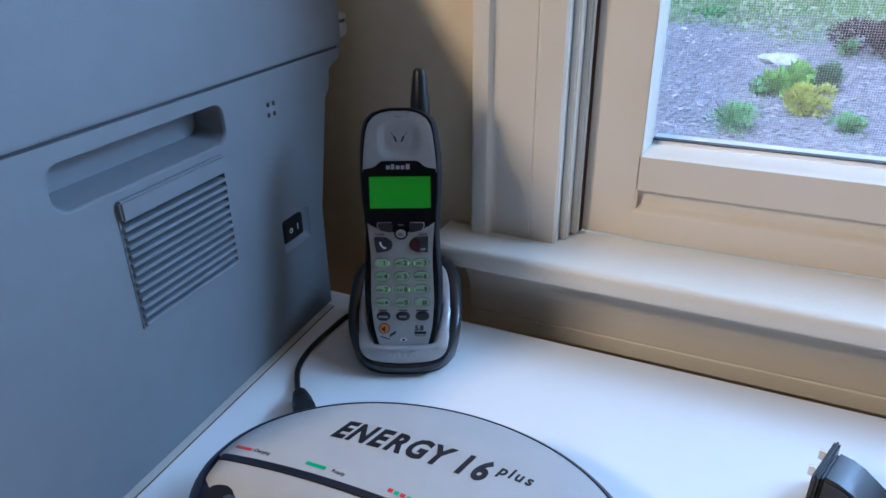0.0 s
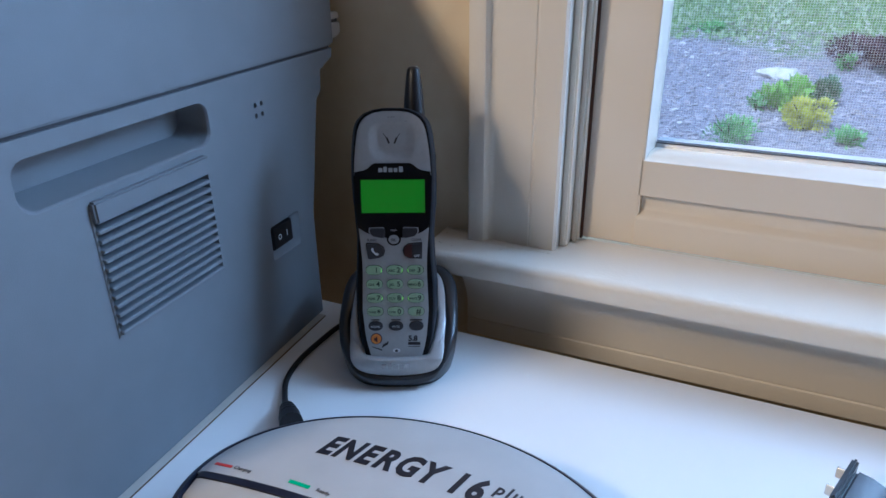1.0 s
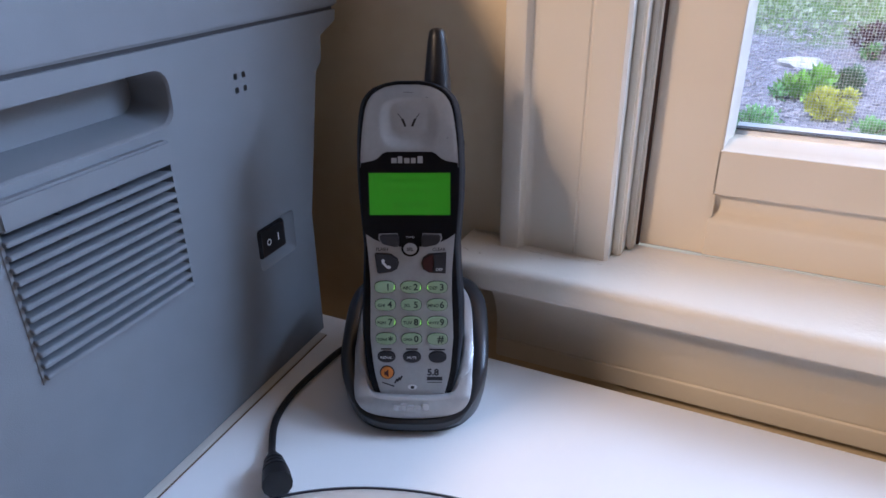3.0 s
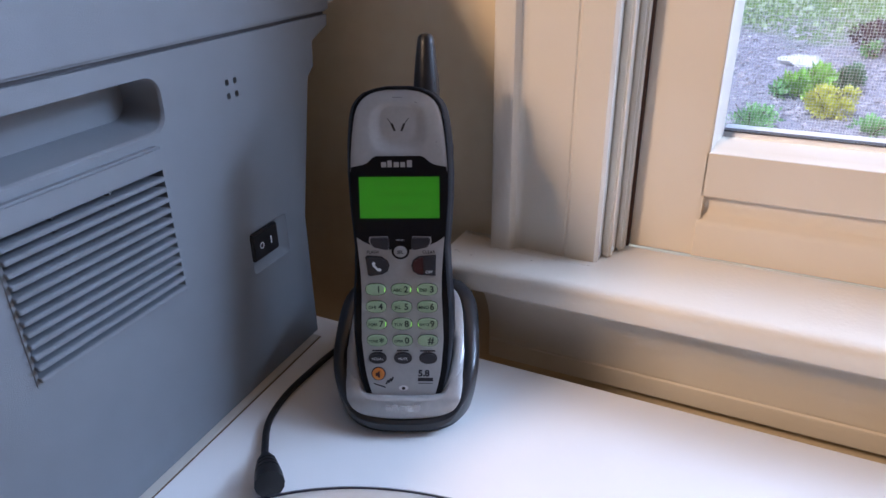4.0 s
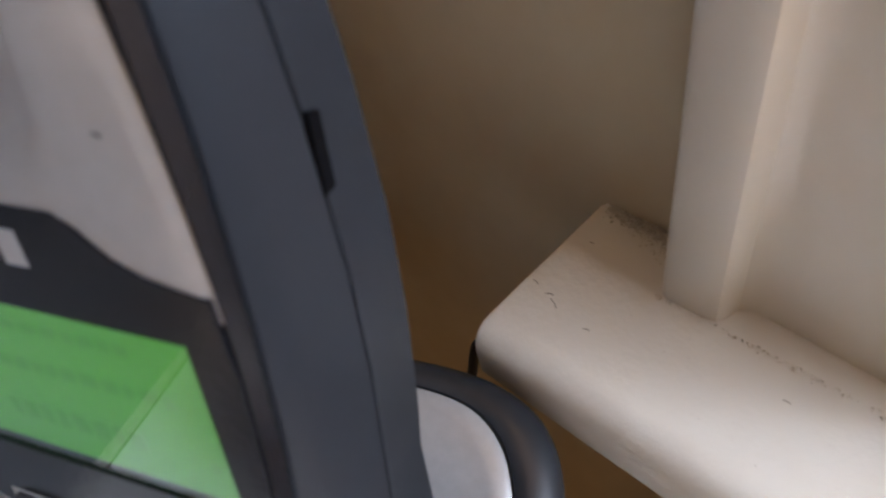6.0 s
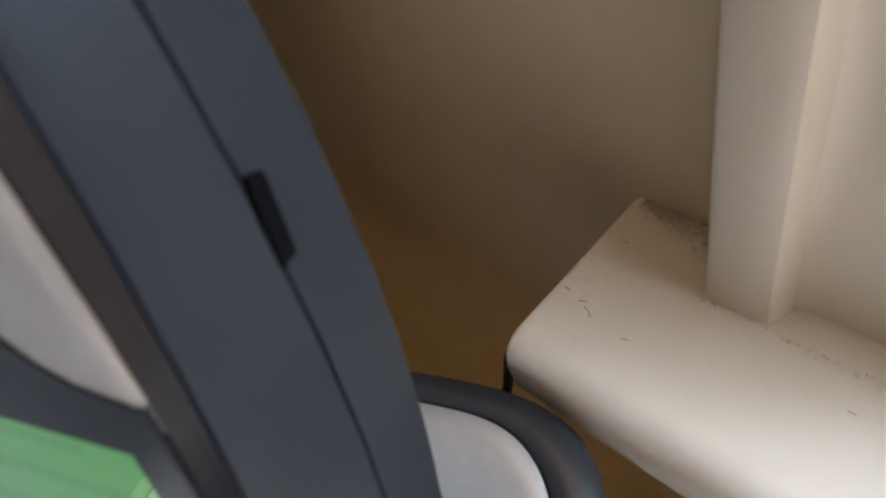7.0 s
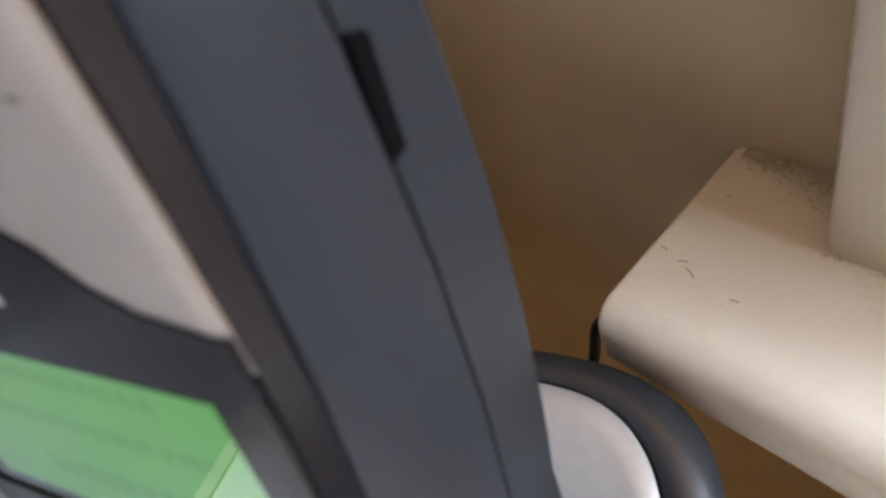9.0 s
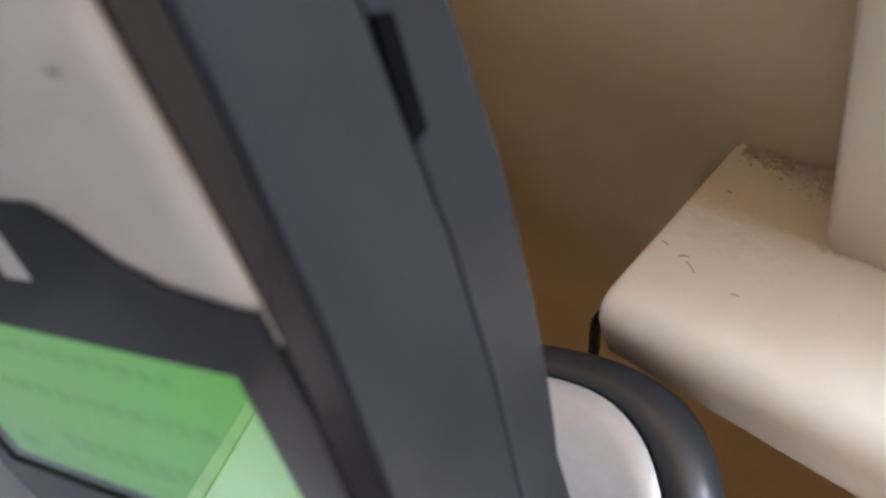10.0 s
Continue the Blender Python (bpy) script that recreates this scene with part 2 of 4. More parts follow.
setting("foundation", box(-2.35, 2.35, -3.35, 0.15, -2.62, -0.92), M_SIDING, "plain rendered foundation wall under the room", "wall", 0)
setting("ceiling", box(-2.36, 2.36, -3.36, 0.16, 1.75, 1.85), M_CEIL, "plain white painted ceiling", "ceiling", 0)

# stool (inner sill) with a rounded nose, drawn along x
nose = [(20.5, 58.5), (-41, 58.5)]
for k in range(1, 6):
    a = radians(90 + 18 * k)
    nose.append((-41.0 + 6.5 * math.cos(a), 52.0 + 6.5 * math.sin(a)))
for k in range(1, 6):
    a = radians(180 + 18 * k)
    nose.append((-42.5 + 4.5 * math.cos(a), 45.0 + 4.5 * math.sin(a)))
nose += [(20.5, 40.2)]
bm = prism([(y * MM, z * MM) for y, z in nose], 0.0020, 0.93, lambda y, z, d: (d, y, z), r=0.0011, seg=2)
setting("window_sill", bm, M_TRIM, "off-white painted window stool with rounded nose", "window sill", 0.5)

# apron under the stool: a cove above a flat with a fine groove
apron = [(0, 40), (-30, 40), (-30, 35), (-27, 31), (-23, 24), (-19, 16), (-17, 9), (-16, 4), (-16, -9.5), (-14.6, -10.2), (-14.6, -10.8), (-16, -11.5), (-16, -24), (-14, -26), (0, -26)]
bm = prism([(y * MM, z * MM) for y, z in apron], 0.027, 0.91, lambda y, z, d: (d, y, z), r=0.0004, seg=1)
setting("sill_apron", bm, M_TRIM, "off-white coved moulding under the window sill", "trim", 0.5)

# side casing with back band, drawn upwards
cas = [(27.0, 0), (27.0, -15), (27.9, -16.4), (29.2, -17), (37.5, -17), (39.5, -16.4), (40.6, -14.6), (41.5, -11.5), (43.5, -10.2), (46, -10.0), (58, -10.8), (72.8, -11.8),
       (73.6, -10.9), (74.4, -10.9), (75.2, -11.8), (84, -12.2), (92.2, -12.2), (94.2, -10.6), (94.2, 0)]
bm = prism([(x * MM, y * MM) for x, y in cas], 0.0585, 1.30, r=0.0)
setting("window_casing", bm, M_TRIM, "off-white moulded window casing with a raised back band", "trim", 0.5)
cas2 = [((2 * 479.5 - x) * MM, y * MM) for x, y in cas]
setting("window_casing_far", prism(cas2, 0.0585, 1.30), M_TRIM, "off-white moulded window casing with a raised back band", "trim", 0.5)

# jamb with stop and the dark gap beside the sash
setting("window_jamb", box(0.0944, 0.1000, -0.0030, 0.15, 0.0585, 1.25, 0.0014), M_TRIM, "off-white painted window jamb", "trim")
setting("window_stop", box(0.1001, 0.1052, 0.0085, 0.0185, 0.0585, 1.25, 0.0016), M_TRIM, "off-white painted stop bead beside the sash", "trim")
setting("sash_gap", box(0.1001, 0.1064, 0.0195, 0.06, 0.0585, 1.25), M_GAP, "dark reddish gap between stop and sash", "trim", 0)
setting("window_jamb_far", box(0.858, 0.8655, -0.0065, 0.15, 0.0585, 1.25, 0.0008), M_TRIM, "off-white painted window jamb", "trim")
setting("window_head", box(0.1001, 0.858, -0.0065, 0.15, 1.20, 1.2499, 0.0008), M_TRIM, "off-white painted window head", "trim")

# sash
win = thing("window_1", pose(0, 0, 0), "cream painted wooden sash window with one pane over a grooved bottom rail", "window", kind="structure")
part("stile", box(0.1066, 0.1458, 0.0210, 0.055, 0.0590, 1.19, 0.0007), M_SASH, win)
part("stile", box(0.812, 0.8570, 0.0210, 0.055, 0.0590, 1.19, 0.0007), M_SASH, win)
rail = [(21, 124.2), (21, 98.0), (26.2, 96.6), (26.8, 90), (25.2, 86.0), (21.6, 83.2), (20.2, 81.8), (19.4, 79.5), (19.4, 60), (20, 59), (55, 59), (55, 124.2)]
part("bottom_rail", prism([(y * MM, z * MM) for y, z in rail], 0.1441, 0.8119, lambda y, z, d: (d, y, z), r=0.0004, seg=1), M_SASH, win)
part("rail_end", box(0.1441, 0.1462, 0.0207, 0.03, 0.0835, 0.0978, 0.0003), M_SASH, win)
bead = [(21.4, 124.2), (24, 124.6), (27, 126.2), (31, 128.4), (37, 129.4), (45, 129.4), (45, 120), (21.4, 120)]
part("glazing_bead", prism([(y * MM, z * MM) for y, z in bead], 0.1441, 0.8119, lambda y, z, d: (d, y, z)), M_SASH, win)
bead = [(145.9, 22.0), (146.4, 25), (147.4, 30), (149.0, 35), (149.6, 37), (149.6, 45), (140, 45), (140, 22.0)]
part("glazing_bead", prism([(x * MM, y * MM) for x, y in bead], 0.1242, 1.19), M_SASH, win)
bm = box(0.1496, 0.806, 0.0370, 0.0400, 0.1290, 1.19)
pane = part("pane", bm, M_GLASS, win, "clear glass pane", 0)
pane.visible_shadow = False
part("glazing_strip", box(0.1500, 0.806, 0.0405, 0.046, 0.1324, 0.1333), M_PRN_IN, win, "dark rubber strip along the glass")
part("outer_sill", box(0.1500, 0.806, 0.0408, 0.060, 0.1250, 0.1322, 0.0004), M_SCREEN, win, "pale blue-grey outer ledge")
part("screen_rail", box(0.110, 0.855, 0.100, 0.112, 0.085, 0.1105, 0.001), M_SIDING, win, "pale outer screen frame")

# insect screen, a fine woven mesh behind the glass
bm = bmesh.new()
for i in range(230):
    x = 0.12 + i * 0.0018
    bm.faces.new([bm.verts.new(p) for p in ((x, 0.105, 0.1106), (x + 0.0002, 0.105, 0.1106), (x + 0.0002, 0.105, 0.50), (x, 0.105, 0.50))])
for i in range(200):
    z = 0.1106 + i * 0.0018
    bm.faces.new([bm.verts.new(p) for p in ((0.12, 0.1052, z), (0.534, 0.1052, z), (0.534, 0.1052, z + 0.0002), (0.12, 0.1052, z + 0.0002))])
tagged(part("insect_screen", bm, M_SCREEN, win, "fine grey woven insect screen", 0), kind="stuff")

# ---- the desk ----
desk = thing("desk", pose(0, -0.45, -0.74), "white laminate desk top standing under the window", "desk")
part("desk_top", box(-1.10, 1.20, -0.07, 0.396, 0.712, 0.740, 0.0012), M_TABLE, desk, "glossy white laminate top")
for lx in (-1.05, 1.15):
    for ly in (-0.03, 0.35):
        part("leg", box(lx - 0.025, lx + 0.025, ly - 0.025, ly + 0.025, 0.0, 0.711, 0.002), M_TABLE, desk)

# thin board under the printer
board = thing("printer_board", pose(-0.0705, -0.1227, 0, 0, 0, 3.1), "thin pale board with a brown edge under the printer", "board")
part("board", box(-0.40, 0.0046, -0.275, 0.046, 0.0004, 0.0016, 0.0004), M_EDGE, board)
part("core", box(-0.40, 0.0052, -0.275, 0.0466, 0.0, 0.0006, 0.0002), M_BROWN, board, "dark brown edge line")

# ---- the printer ----
printer = thing("laser_printer", pose(-0.0705, -0.1227, 0.0016, 0, 0, 3.1), "blue-grey plastic laser printer with side vent grille", "printer")
PZ = -1.6


def on_side(y, z, d):
    return (d * MM, y * MM, (z + PZ) * MM)


outline = [(-262, 2.0), (51, 2.0), (51, 84), (69, 165), (75.5, 170), (77, 184), (94, 190.5), (95, 196.6), (-262, 196.6)]
recess = rounded(-167, -44.5, 163.5, 188, 8)
grille = rounded(-133.5, -52.5, 87, 155.5, 2.5, 3)
sw = rounded(-2.0, 32, 69.0, 94.0, 2.5, 3)
dots = [rounded(dy, dy + 2.8, dz, dz + 3.0, 0.8, 2) for dy in (-2.6, 3.6) for dz in (167.6, 174.2)]
part("side_panel", plate_with_holes(outline, [recess, grille, sw, *dots], 0, -3, on_side), M_PRN, printer, "textured blue-grey side panel", 0.4)
part("body", prism([(y, z) for y, z in outline], -24, -380, on_side), M_PRN, printer, "", 0.4)
# inner edges behind the panel, coloured dark like the shade there
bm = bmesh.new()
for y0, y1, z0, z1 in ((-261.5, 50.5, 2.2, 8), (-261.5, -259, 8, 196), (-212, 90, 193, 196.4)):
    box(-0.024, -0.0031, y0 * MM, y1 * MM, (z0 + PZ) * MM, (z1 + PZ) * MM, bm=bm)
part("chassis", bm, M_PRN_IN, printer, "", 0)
rear = [(48, 2.2), (50.6, 2.2), (50.6, 84), (68.6, 165), (65, 166), (47.5, 86)]
part("rear_cover", prism(rear, -3.2, -379, on_side), M_PRN, printer, "", 0.4)

# hand-hold scooped into the side
rings = []
for d, grow, drop in ((-0.1, 0.0, 0.0), (-0.9, -0.7, 0.4), (-1.6, -1.0, 0.5), (-20, -3.0, 2.2)):
    rings.append([on_side(y + (-grow if y < -108 else grow) * 1.0, z + (drop * 2.2 if z < 176 else -drop * 0.5), d) for y, z in recess])
bm = loft(rings, caps=False)
bm.faces.new(bm.verts[-len(recess):])
part("hand_hold", bm, M_PRN, printer, "rounded hand-hold scooped into the side", 0.7)

# vent grille with louvres; backing and inner bars are coloured dark for shade
grl = part("vent_backing", prism([(-135, 86), (-51, 86), (-51, 157), (-135, 157)], -16, -17, on_side), M_PRN_IN, printer, "vent backing coloured dark as shade behind the louvres", 0)
part("vent_hood", prism([(-134.2, 148.6), (-53.6, 148.6), (-52.2, 150.2), (-52.2, 157.2), (-54.0, 159.4), (-134.2, 159.6)], 3.6, -4, on_side, r=0.0017), M_PRN, printer)
louvre = [(3.9, -0.8), (4.0, 0.1), (3.4, 0.8), (2.0, 1.0), (-4, 0.2), (-8, -0.2), (-8, -0.8), (0.6, -0.8), (1.8, -1.3), (3.0, -1.3)]
LOUVRES = 12
first = None
for i in range(LOUVRES):
    z = 144.6 - i * (55.0 / (LOUVRES - 1)) - 0.2
    if first is None:
        bm = prism([(d * MM, h * MM) for d, h in louvre], -134.0 * MM, -54.2 * MM, lambda d, h, y: (d, y, h), r=0.0005, seg=2)
        first = part("louvre", bm, M_PRN, printer)
        ob = first
    else:
        ob = new("louvre", first.data)
        ob.parent = printer
    ob.location = (-0.0008, 0, (z + PZ) * MM)
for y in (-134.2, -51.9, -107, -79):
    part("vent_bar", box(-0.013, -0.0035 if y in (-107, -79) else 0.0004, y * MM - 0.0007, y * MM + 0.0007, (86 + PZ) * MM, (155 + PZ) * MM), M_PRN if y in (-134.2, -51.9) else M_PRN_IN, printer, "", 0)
# dark sheet behind the dot holes paints their shade
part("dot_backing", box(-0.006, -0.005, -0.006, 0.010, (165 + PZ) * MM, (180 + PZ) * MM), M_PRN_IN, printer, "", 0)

# power switch in its inset
bm = loft([[on_side(y, z, d) for y, z in rounded(-2.0 + g * 0.6, 32 - g * 1.6, 69.0 + g * 1.7, 94.0 - g * 0.6, 2.2, 3)] for d, g in ((-0.1, 0), (-0.5, 0.3), (-2.3, 3.0))], caps=False)
bm.faces.new(bm.verts[-16:])
inset = part("switch_inset", bm, M_PRN, printer, "recessed well round the power switch", 0.7)
rocker = part("rocker_switch", prism([(-0.2, 75.8), (22.6, 75.8), (22.6, 92.0), (-0.2, 92.0)], 0.4, -4.6, on_side, r=0.0008), M_BLACK, printer, "black rocker power switch with white marks")
bm = plate_with_holes(oval(7.0, 83.7, 1.8, 1.9, 20), [oval(7.0, 83.7, 1.25, 1.35, 20)], 0.62, 0.42, on_side)
part("mark", bm, M_WHITE, rocker, "white printed circle", 0)
part("mark", prism([(15.2, 81.6), (15.9, 81.6), (15.9, 86.0), (15.2, 86.0)], 0.62, 0.42, on_side), M_WHITE, rocker, "white printed bar", 0)

# upper unit above the dark parting line
part("parting_line", prism([(-214, 196.2), (94, 196.2), (94, 199.2), (-214, 199.2)], -1.6, -378, on_side), M_PRN_IN, printer, "dark parting line", 0)
top = [(-216, 198.6), (95.5, 198.6), (97, 200.5), (97, 306), (90, 311), (-210, 311), (-216, 306)]
part("scanner_unit", prism(top, 1.2, -381, on_side, r=0.0012), M_PRN, printer, "smooth grey upper unit", 0.4)
part("hinge", prism([(92, 201.5), (108, 203), (111.5, 206), (111, 213.6), (92, 213.6)], -0.5, -14, on_side, r=0.0012), M_CHARGER, printer, "pale hinge bracket at the back")
part("hinge", prism([(92, 215), (110.6, 215), (110, 219), (108.5, 220.5), (92, 220.5)], -0.5, -14, on_side, r=0.001), M_CHARGER, printer, "pale hinge bracket at the back")
part("hinge_pin", prism([(92, 213.2), (108.5, 213.2), (108.5, 215.4), (92, 215.4)], -1.4, -13, on_side), M_PRN_IN, printer, "", 0)

# ---- outside ----
gx, gy = np.concatenate([np.linspace(-300, -40, 8), np.linspace(-30, 34, 65), np.linspace(44, 300, 8)]), np.concatenate([np.linspace(-300, -12, 9), np.linspace(-8, -1, 8), np.linspace(0.17, 24, 60), np.linspace(26, 300, 12)])
bm = bmesh.new()
grid = [[bm.verts.new((x, y, -2.45 + 0.06 * max(0.0, min(y, 40)) + 0.05 * noise.noise((x * 0.7, y * 0.7, 0)))) for x in gx] for y in gy]
for a, b in zip(grid, grid[1:]):
    for i in range(len(gx) - 1):
        bm.faces.new((a[i], a[i + 1], b[i + 1], b[i]))


def ground_material():
    m = bpy.data.materials.new("mulch_and_grass")
    m.use_nodes = True
    nt = m.node_tree
    n, links = nt.nodes, nt.links
    co = n.new("ShaderNodeTexCoord")
    chips = n.new("ShaderNodeTexVoronoi")
    chips.inputs["Scale"].default_value = 22
    patches = n.new("ShaderNodeTexNoise")
    patches.inputs["Scale"].default_value, patches.inputs["Detail"].default_value = 0.55, 6
    sep = n.new("ShaderNodeSeparateXYZ")
    for t in (chips, patches):
        links.new(co.outputs["Object"], t.inputs["Vector"])
    links.new(co.outputs["Object"], sep.inputs[0])
    ramp = n.new("ShaderNodeValToRGB")
    ramp.color_ramp.elements[0].color, ramp.color_ramp.elements[1].color = (0.17, 0.16, 0.185, 1), (0.42, 0.40, 0.45, 1)
    links.new(chips.outputs["Color"], ramp.inputs["Fac"])
    # lawn begins some sixteen metres off, with a ragged border
    add = n.new("ShaderNodeMath")
    add.operation = "MULTIPLY_ADD"
    add.inputs[1].default_value, add.inputs[2].default_value = 9.0, -4.5
    links.new(patches.outputs["Fac"], add.inputs[0])
    s = n.new("ShaderNodeMath")
    links.new(sep.outputs["Y"], s.inputs[0])
    links.new(add.outputs[0], s.inputs[1])
    mr = n.new("ShaderNodeMapRange")
    mr.inputs[1].default_value, mr.inputs[2].default_value = 12.8, 14.4
    links.new(s.outputs[0], mr.inputs[0])
    mix = n.new("ShaderNodeMix")
    mix.data_type = "RGBA"
    mix.inputs[7].default_value = (0.16, 0.24, 0.07, 1)
    links.new(mr.outputs[0], mix.inputs[0])
    links.new(ramp.outputs[0], mix.inputs[6])
    links.new(mix.outputs[2], n["Principled BSDF"].inputs["Base Color"])
    n["Principled BSDF"].inputs["Roughness"].default_value = 0.9
    b = n.new("ShaderNodeBump")
    b.inputs["Distance"].default_value = 0.03
    links.new(chips.outputs["Distance"], b.inputs["Height"])
    links.new(b.outputs[0], n["Principled BSDF"].inputs["Normal"])
    return m


setting("ground", bm, ground_material(), "mulched garden bed rising to a ragged lawn", "ground", 3)


def ground_z(x, y):
    return -2.45 + 0.06 * max(0.0, min(y, 40)) + 0.05 * noise.noise((x * 0.7, y * 0.7, 0))


def scatter(name, count, area, size, mat, label, category, seed, lift=0.01, flat=0.35):
    """Many small chips or tufts as one joined mesh."""
    rnd = random.Random(seed)
    verts, faces = [], []
    for _ in range(count):
        x, y = rnd.uniform(area[0], area[1]), rnd.uniform(area[2], area[3])
        z, s, a = ground_z(x, y) + lift, size * rnd.uniform(0.5, 1.5), rnd.uniform(0, 6.28)
        c, w = math.cos(a), math.sin(a)
        n = len(verts)
        for px, py, pz in ((-s, -s * 0.3, 0), (s, -s * 0.2, 0), (s * 0.8, s * 0.35, s * flat * rnd.random()), (-s * 0.9, s * 0.3, s * flat), (0, 0, s * flat * 1.6)):
            verts.append((x + px * c - py * w, y + px * w + py * c, z + pz))
        faces += [(n, n + 1, n + 4), (n + 1, n + 2, n + 4), (n + 2, n + 3, n + 4), (n + 3, n, n + 4)]
    me = bpy.data.meshes.new(name)
    me.from_pydata(verts, [], faces)
    me.materials.append(mat)
    return tagged(new(name, me), label, category, kind="stuff")


M_CHIP = material("bark_chips", (0.46, 0.44, 0.48), 0.9, spread=0.3, grain=3, stain=(0.22, 0.19, 0.18), stain_scale=2.5, bump=0)
M_LAWN = material("lawn_tufts", (0.42, 0.44, 0.34), 0.8, spread=0.3, grain=5, stain=(0.14, 0.24, 0.06), stain_scale=1.6, bump=0)
M_LEAFY = material("yellow_leaf", (0.66, 0.64, 0.10), 0.6, spread=0.25, grain=14, stain=(0.46, 0.48, 0.06), stain_scale=5, bump=0)
M_LEAFG = material("green_leaf", (0.26, 0.50, 0.18), 0.6, spread=0.25, grain=14, stain=(0.15, 0.33, 0.11), stain_scale=4, bump=0)
M_LEAFD = material("dark_leaf", (0.15, 0.26, 0.14), 0.6, spread=0.25, grain=14, bump=0)
M_HOSTA = material("spring_green_leaf", (0.34, 0.56, 0.10), 0.5, spread=0.25, grain=14, stain=(0.18, 0.38, 0.06), stain_scale=4, bump=0)
M_LEAFR = material("maroon_leaf", (0.10, 0.045, 0.06), 0.6, spread=0.25, grain=14, bump=0)
M_ROCK = material("pale_rock", (0.62, 0.60, 0.57), 0.9, spread=0.15, grain=12, bump=0.3, bump_scale=30)
M_TWIG = material("twig", (0.10, 0.07, 0.05), 0.9, bump=0)
scatter("bark_mulch", 9000, (-4, 6, 5.5, 15), 0.035, M_CHIP, "grey-brown bark mulch chips over the bed", "mulch", 3)
scatter("leaf_litter", 260, (-4, 6, 5.5, 16), 0.045, M_ROCK, "pale fallen leaves scattered on the mulch", "leaf litter", 4)
scatter("lawn", 16000, (-8, 12, 13.6, 27), 0.03, M_LAWN, "patchy green lawn beyond the bed", "lawn", 5, 0.02, 1.4)


def leafy(name, x, y, rx, rz, count, leaf, mat, label, seed, upright=0.3):
    """A low plant: short stems and many separate leaf blades in an uneven clump."""
    rnd = random.Random(seed)
    base = thing(name, pose(x, y, ground_z(x, y)), label, "plant")
    bm = bmesh.new()
    for _ in range(9):
        a, r = rnd.uniform(0, 6.28), rnd.uniform(0.2, 0.8) * rx
        tube([(0, 0, -0.02), (r * 0.4 * math.cos(a), r * 0.4 * math.sin(a), rz * 0.5), (r * math.cos(a), r * math.sin(a), rz * 0.9)], 0.006, 5, bm)
    part("stem", bm, M_TWIG, base)
    verts, faces = [], []
    lumps = [(rnd.uniform(0, 6.28), rnd.uniform(0.0, 0.65), rnd.uniform(0.35, 0.8)) for _ in range(11)]
    for _ in range(count):
        a, r, h = rnd.choice(lumps)
        c = Vector((rx * r * math.cos(a), rx * r * math.sin(a), rz * h))
        d = Vector((rnd.gauss(0, 1), rnd.gauss(0, 1), rnd.gauss(0.2, 1))).normalized()
        p = c + Vector((d.x * rx * 0.42, d.y * rx * 0.42, d.z * rz * 0.36)) * rnd.uniform(0.5, 1.0)
        p.z = max(p.z, 0.01)
        out = (d + Vector((0, 0, upright))).normalized()
        side = out.cross(Vector((rnd.random(), rnd.random(), 0.5))).normalized()
        s = leaf * rnd.uniform(0.6, 1.3)
        n = len(verts)
        verts += [tuple(p - out * s * 0.3), tuple(p + side * s * 0.32 + out * s * 0.3), tuple(p + out * s), tuple(p - side * s * 0.32 + out * s * 0.3)]
        faces.append((n, n + 1, n + 2, n + 3))
    me = bpy.data.meshes.new("leaves")
    me.from_pydata(verts, [], faces)
    me.materials.append(mat)
    ob = new("leaves", me)
    ob.parent = base
    return base


leafy("yellow_shrub", 0.77, 8.7, 0.30, 0.36, 3400, 0.034, M_LEAFY, "rounded yellow-leaved shrub on the mulch bed", 11)
leafy("hosta", 0.50, 9.5, 0.34, 0.34, 420, 0.12, M_HOSTA, "bright green leafy clump beside the shrub", 12, 0.8)
leafy("dark_shrub", 0.98, 9.75, 0.25, 0.36, 1500, 0.045, M_LEAFD, "dark green shrub behind the yellow one", 13)
leafy("low_plant", 0.0, 7.7, 0.36, 0.34, 1100, 0.042, M_LEAFG, "low loose green plant on the mulch", 14, 0.5)
leafy("low_plant", 1.20, 8.1, 0.21, 0.16, 260, 0.07, M_LEAFG, "small spiky green plant on the mulch", 15, 0.7)
leafy("maroon_shrub", 2.0, 12.3, 1.15, 0.5, 3200, 0.075, M_LEAFR, "dark maroon-leaved shrub at the bed's edge", 16)
leafy("low_plant", -0.9, 14.6, 0.35, 0.16, 300, 0.06, M_LEAFG, "loose green plant by the lawn", 17)
leafy("low_plant", 0.22, 9.4, 0.16, 0.18, 90, 0.08, M_LEAFG, "small sparse green plant", 18, 0.6)
leafy("low_plant", 1.36, 11.9, 0.16, 0.22, 160, 0.08, M_LEAFG, "small sparse green plant", 19, 0.6)
bm = bmesh.new()
bmesh.ops.create_icosphere(bm, subdivisions=3, radius=1)
for v in bm.verts:
    v.co = Vector((v.co.x * 0.33, v.co.y * 0.22, v.co.z * 0.11)) * (1 + 0.35 * noise.noise(v.co * 1.7))
rock = mesh_ob("garden_rock", bm, M_ROCK, 0.8)
rock.location = (0.48, 11.2, ground_z(0.48, 11.2) + 0.04)
tagged(rock, "flat pale garden stone lying on mulch", "rock")

# ---- the cordless handset ----
# frame of the handset: x across the face, y up along it, z out of it
TURN, TILT, FOOT = radians(24.2), radians(13.8), Vector((0.0250, -0.1308, 0.0154))
cu_, su_, ct_, st_ = math.cos(TURN), math.sin(TURN), math.cos(TILT), math.sin(TILT)
AX_U = Vector((cu_, su_, 0))
AX_V = Vector((-su_ * st_, cu_ * st_, ct_))
AX_W = AX_U.cross(AX_V)
PHONE = Matrix((AX_U, AX_V, AX_W)).transposed().to_4x4()
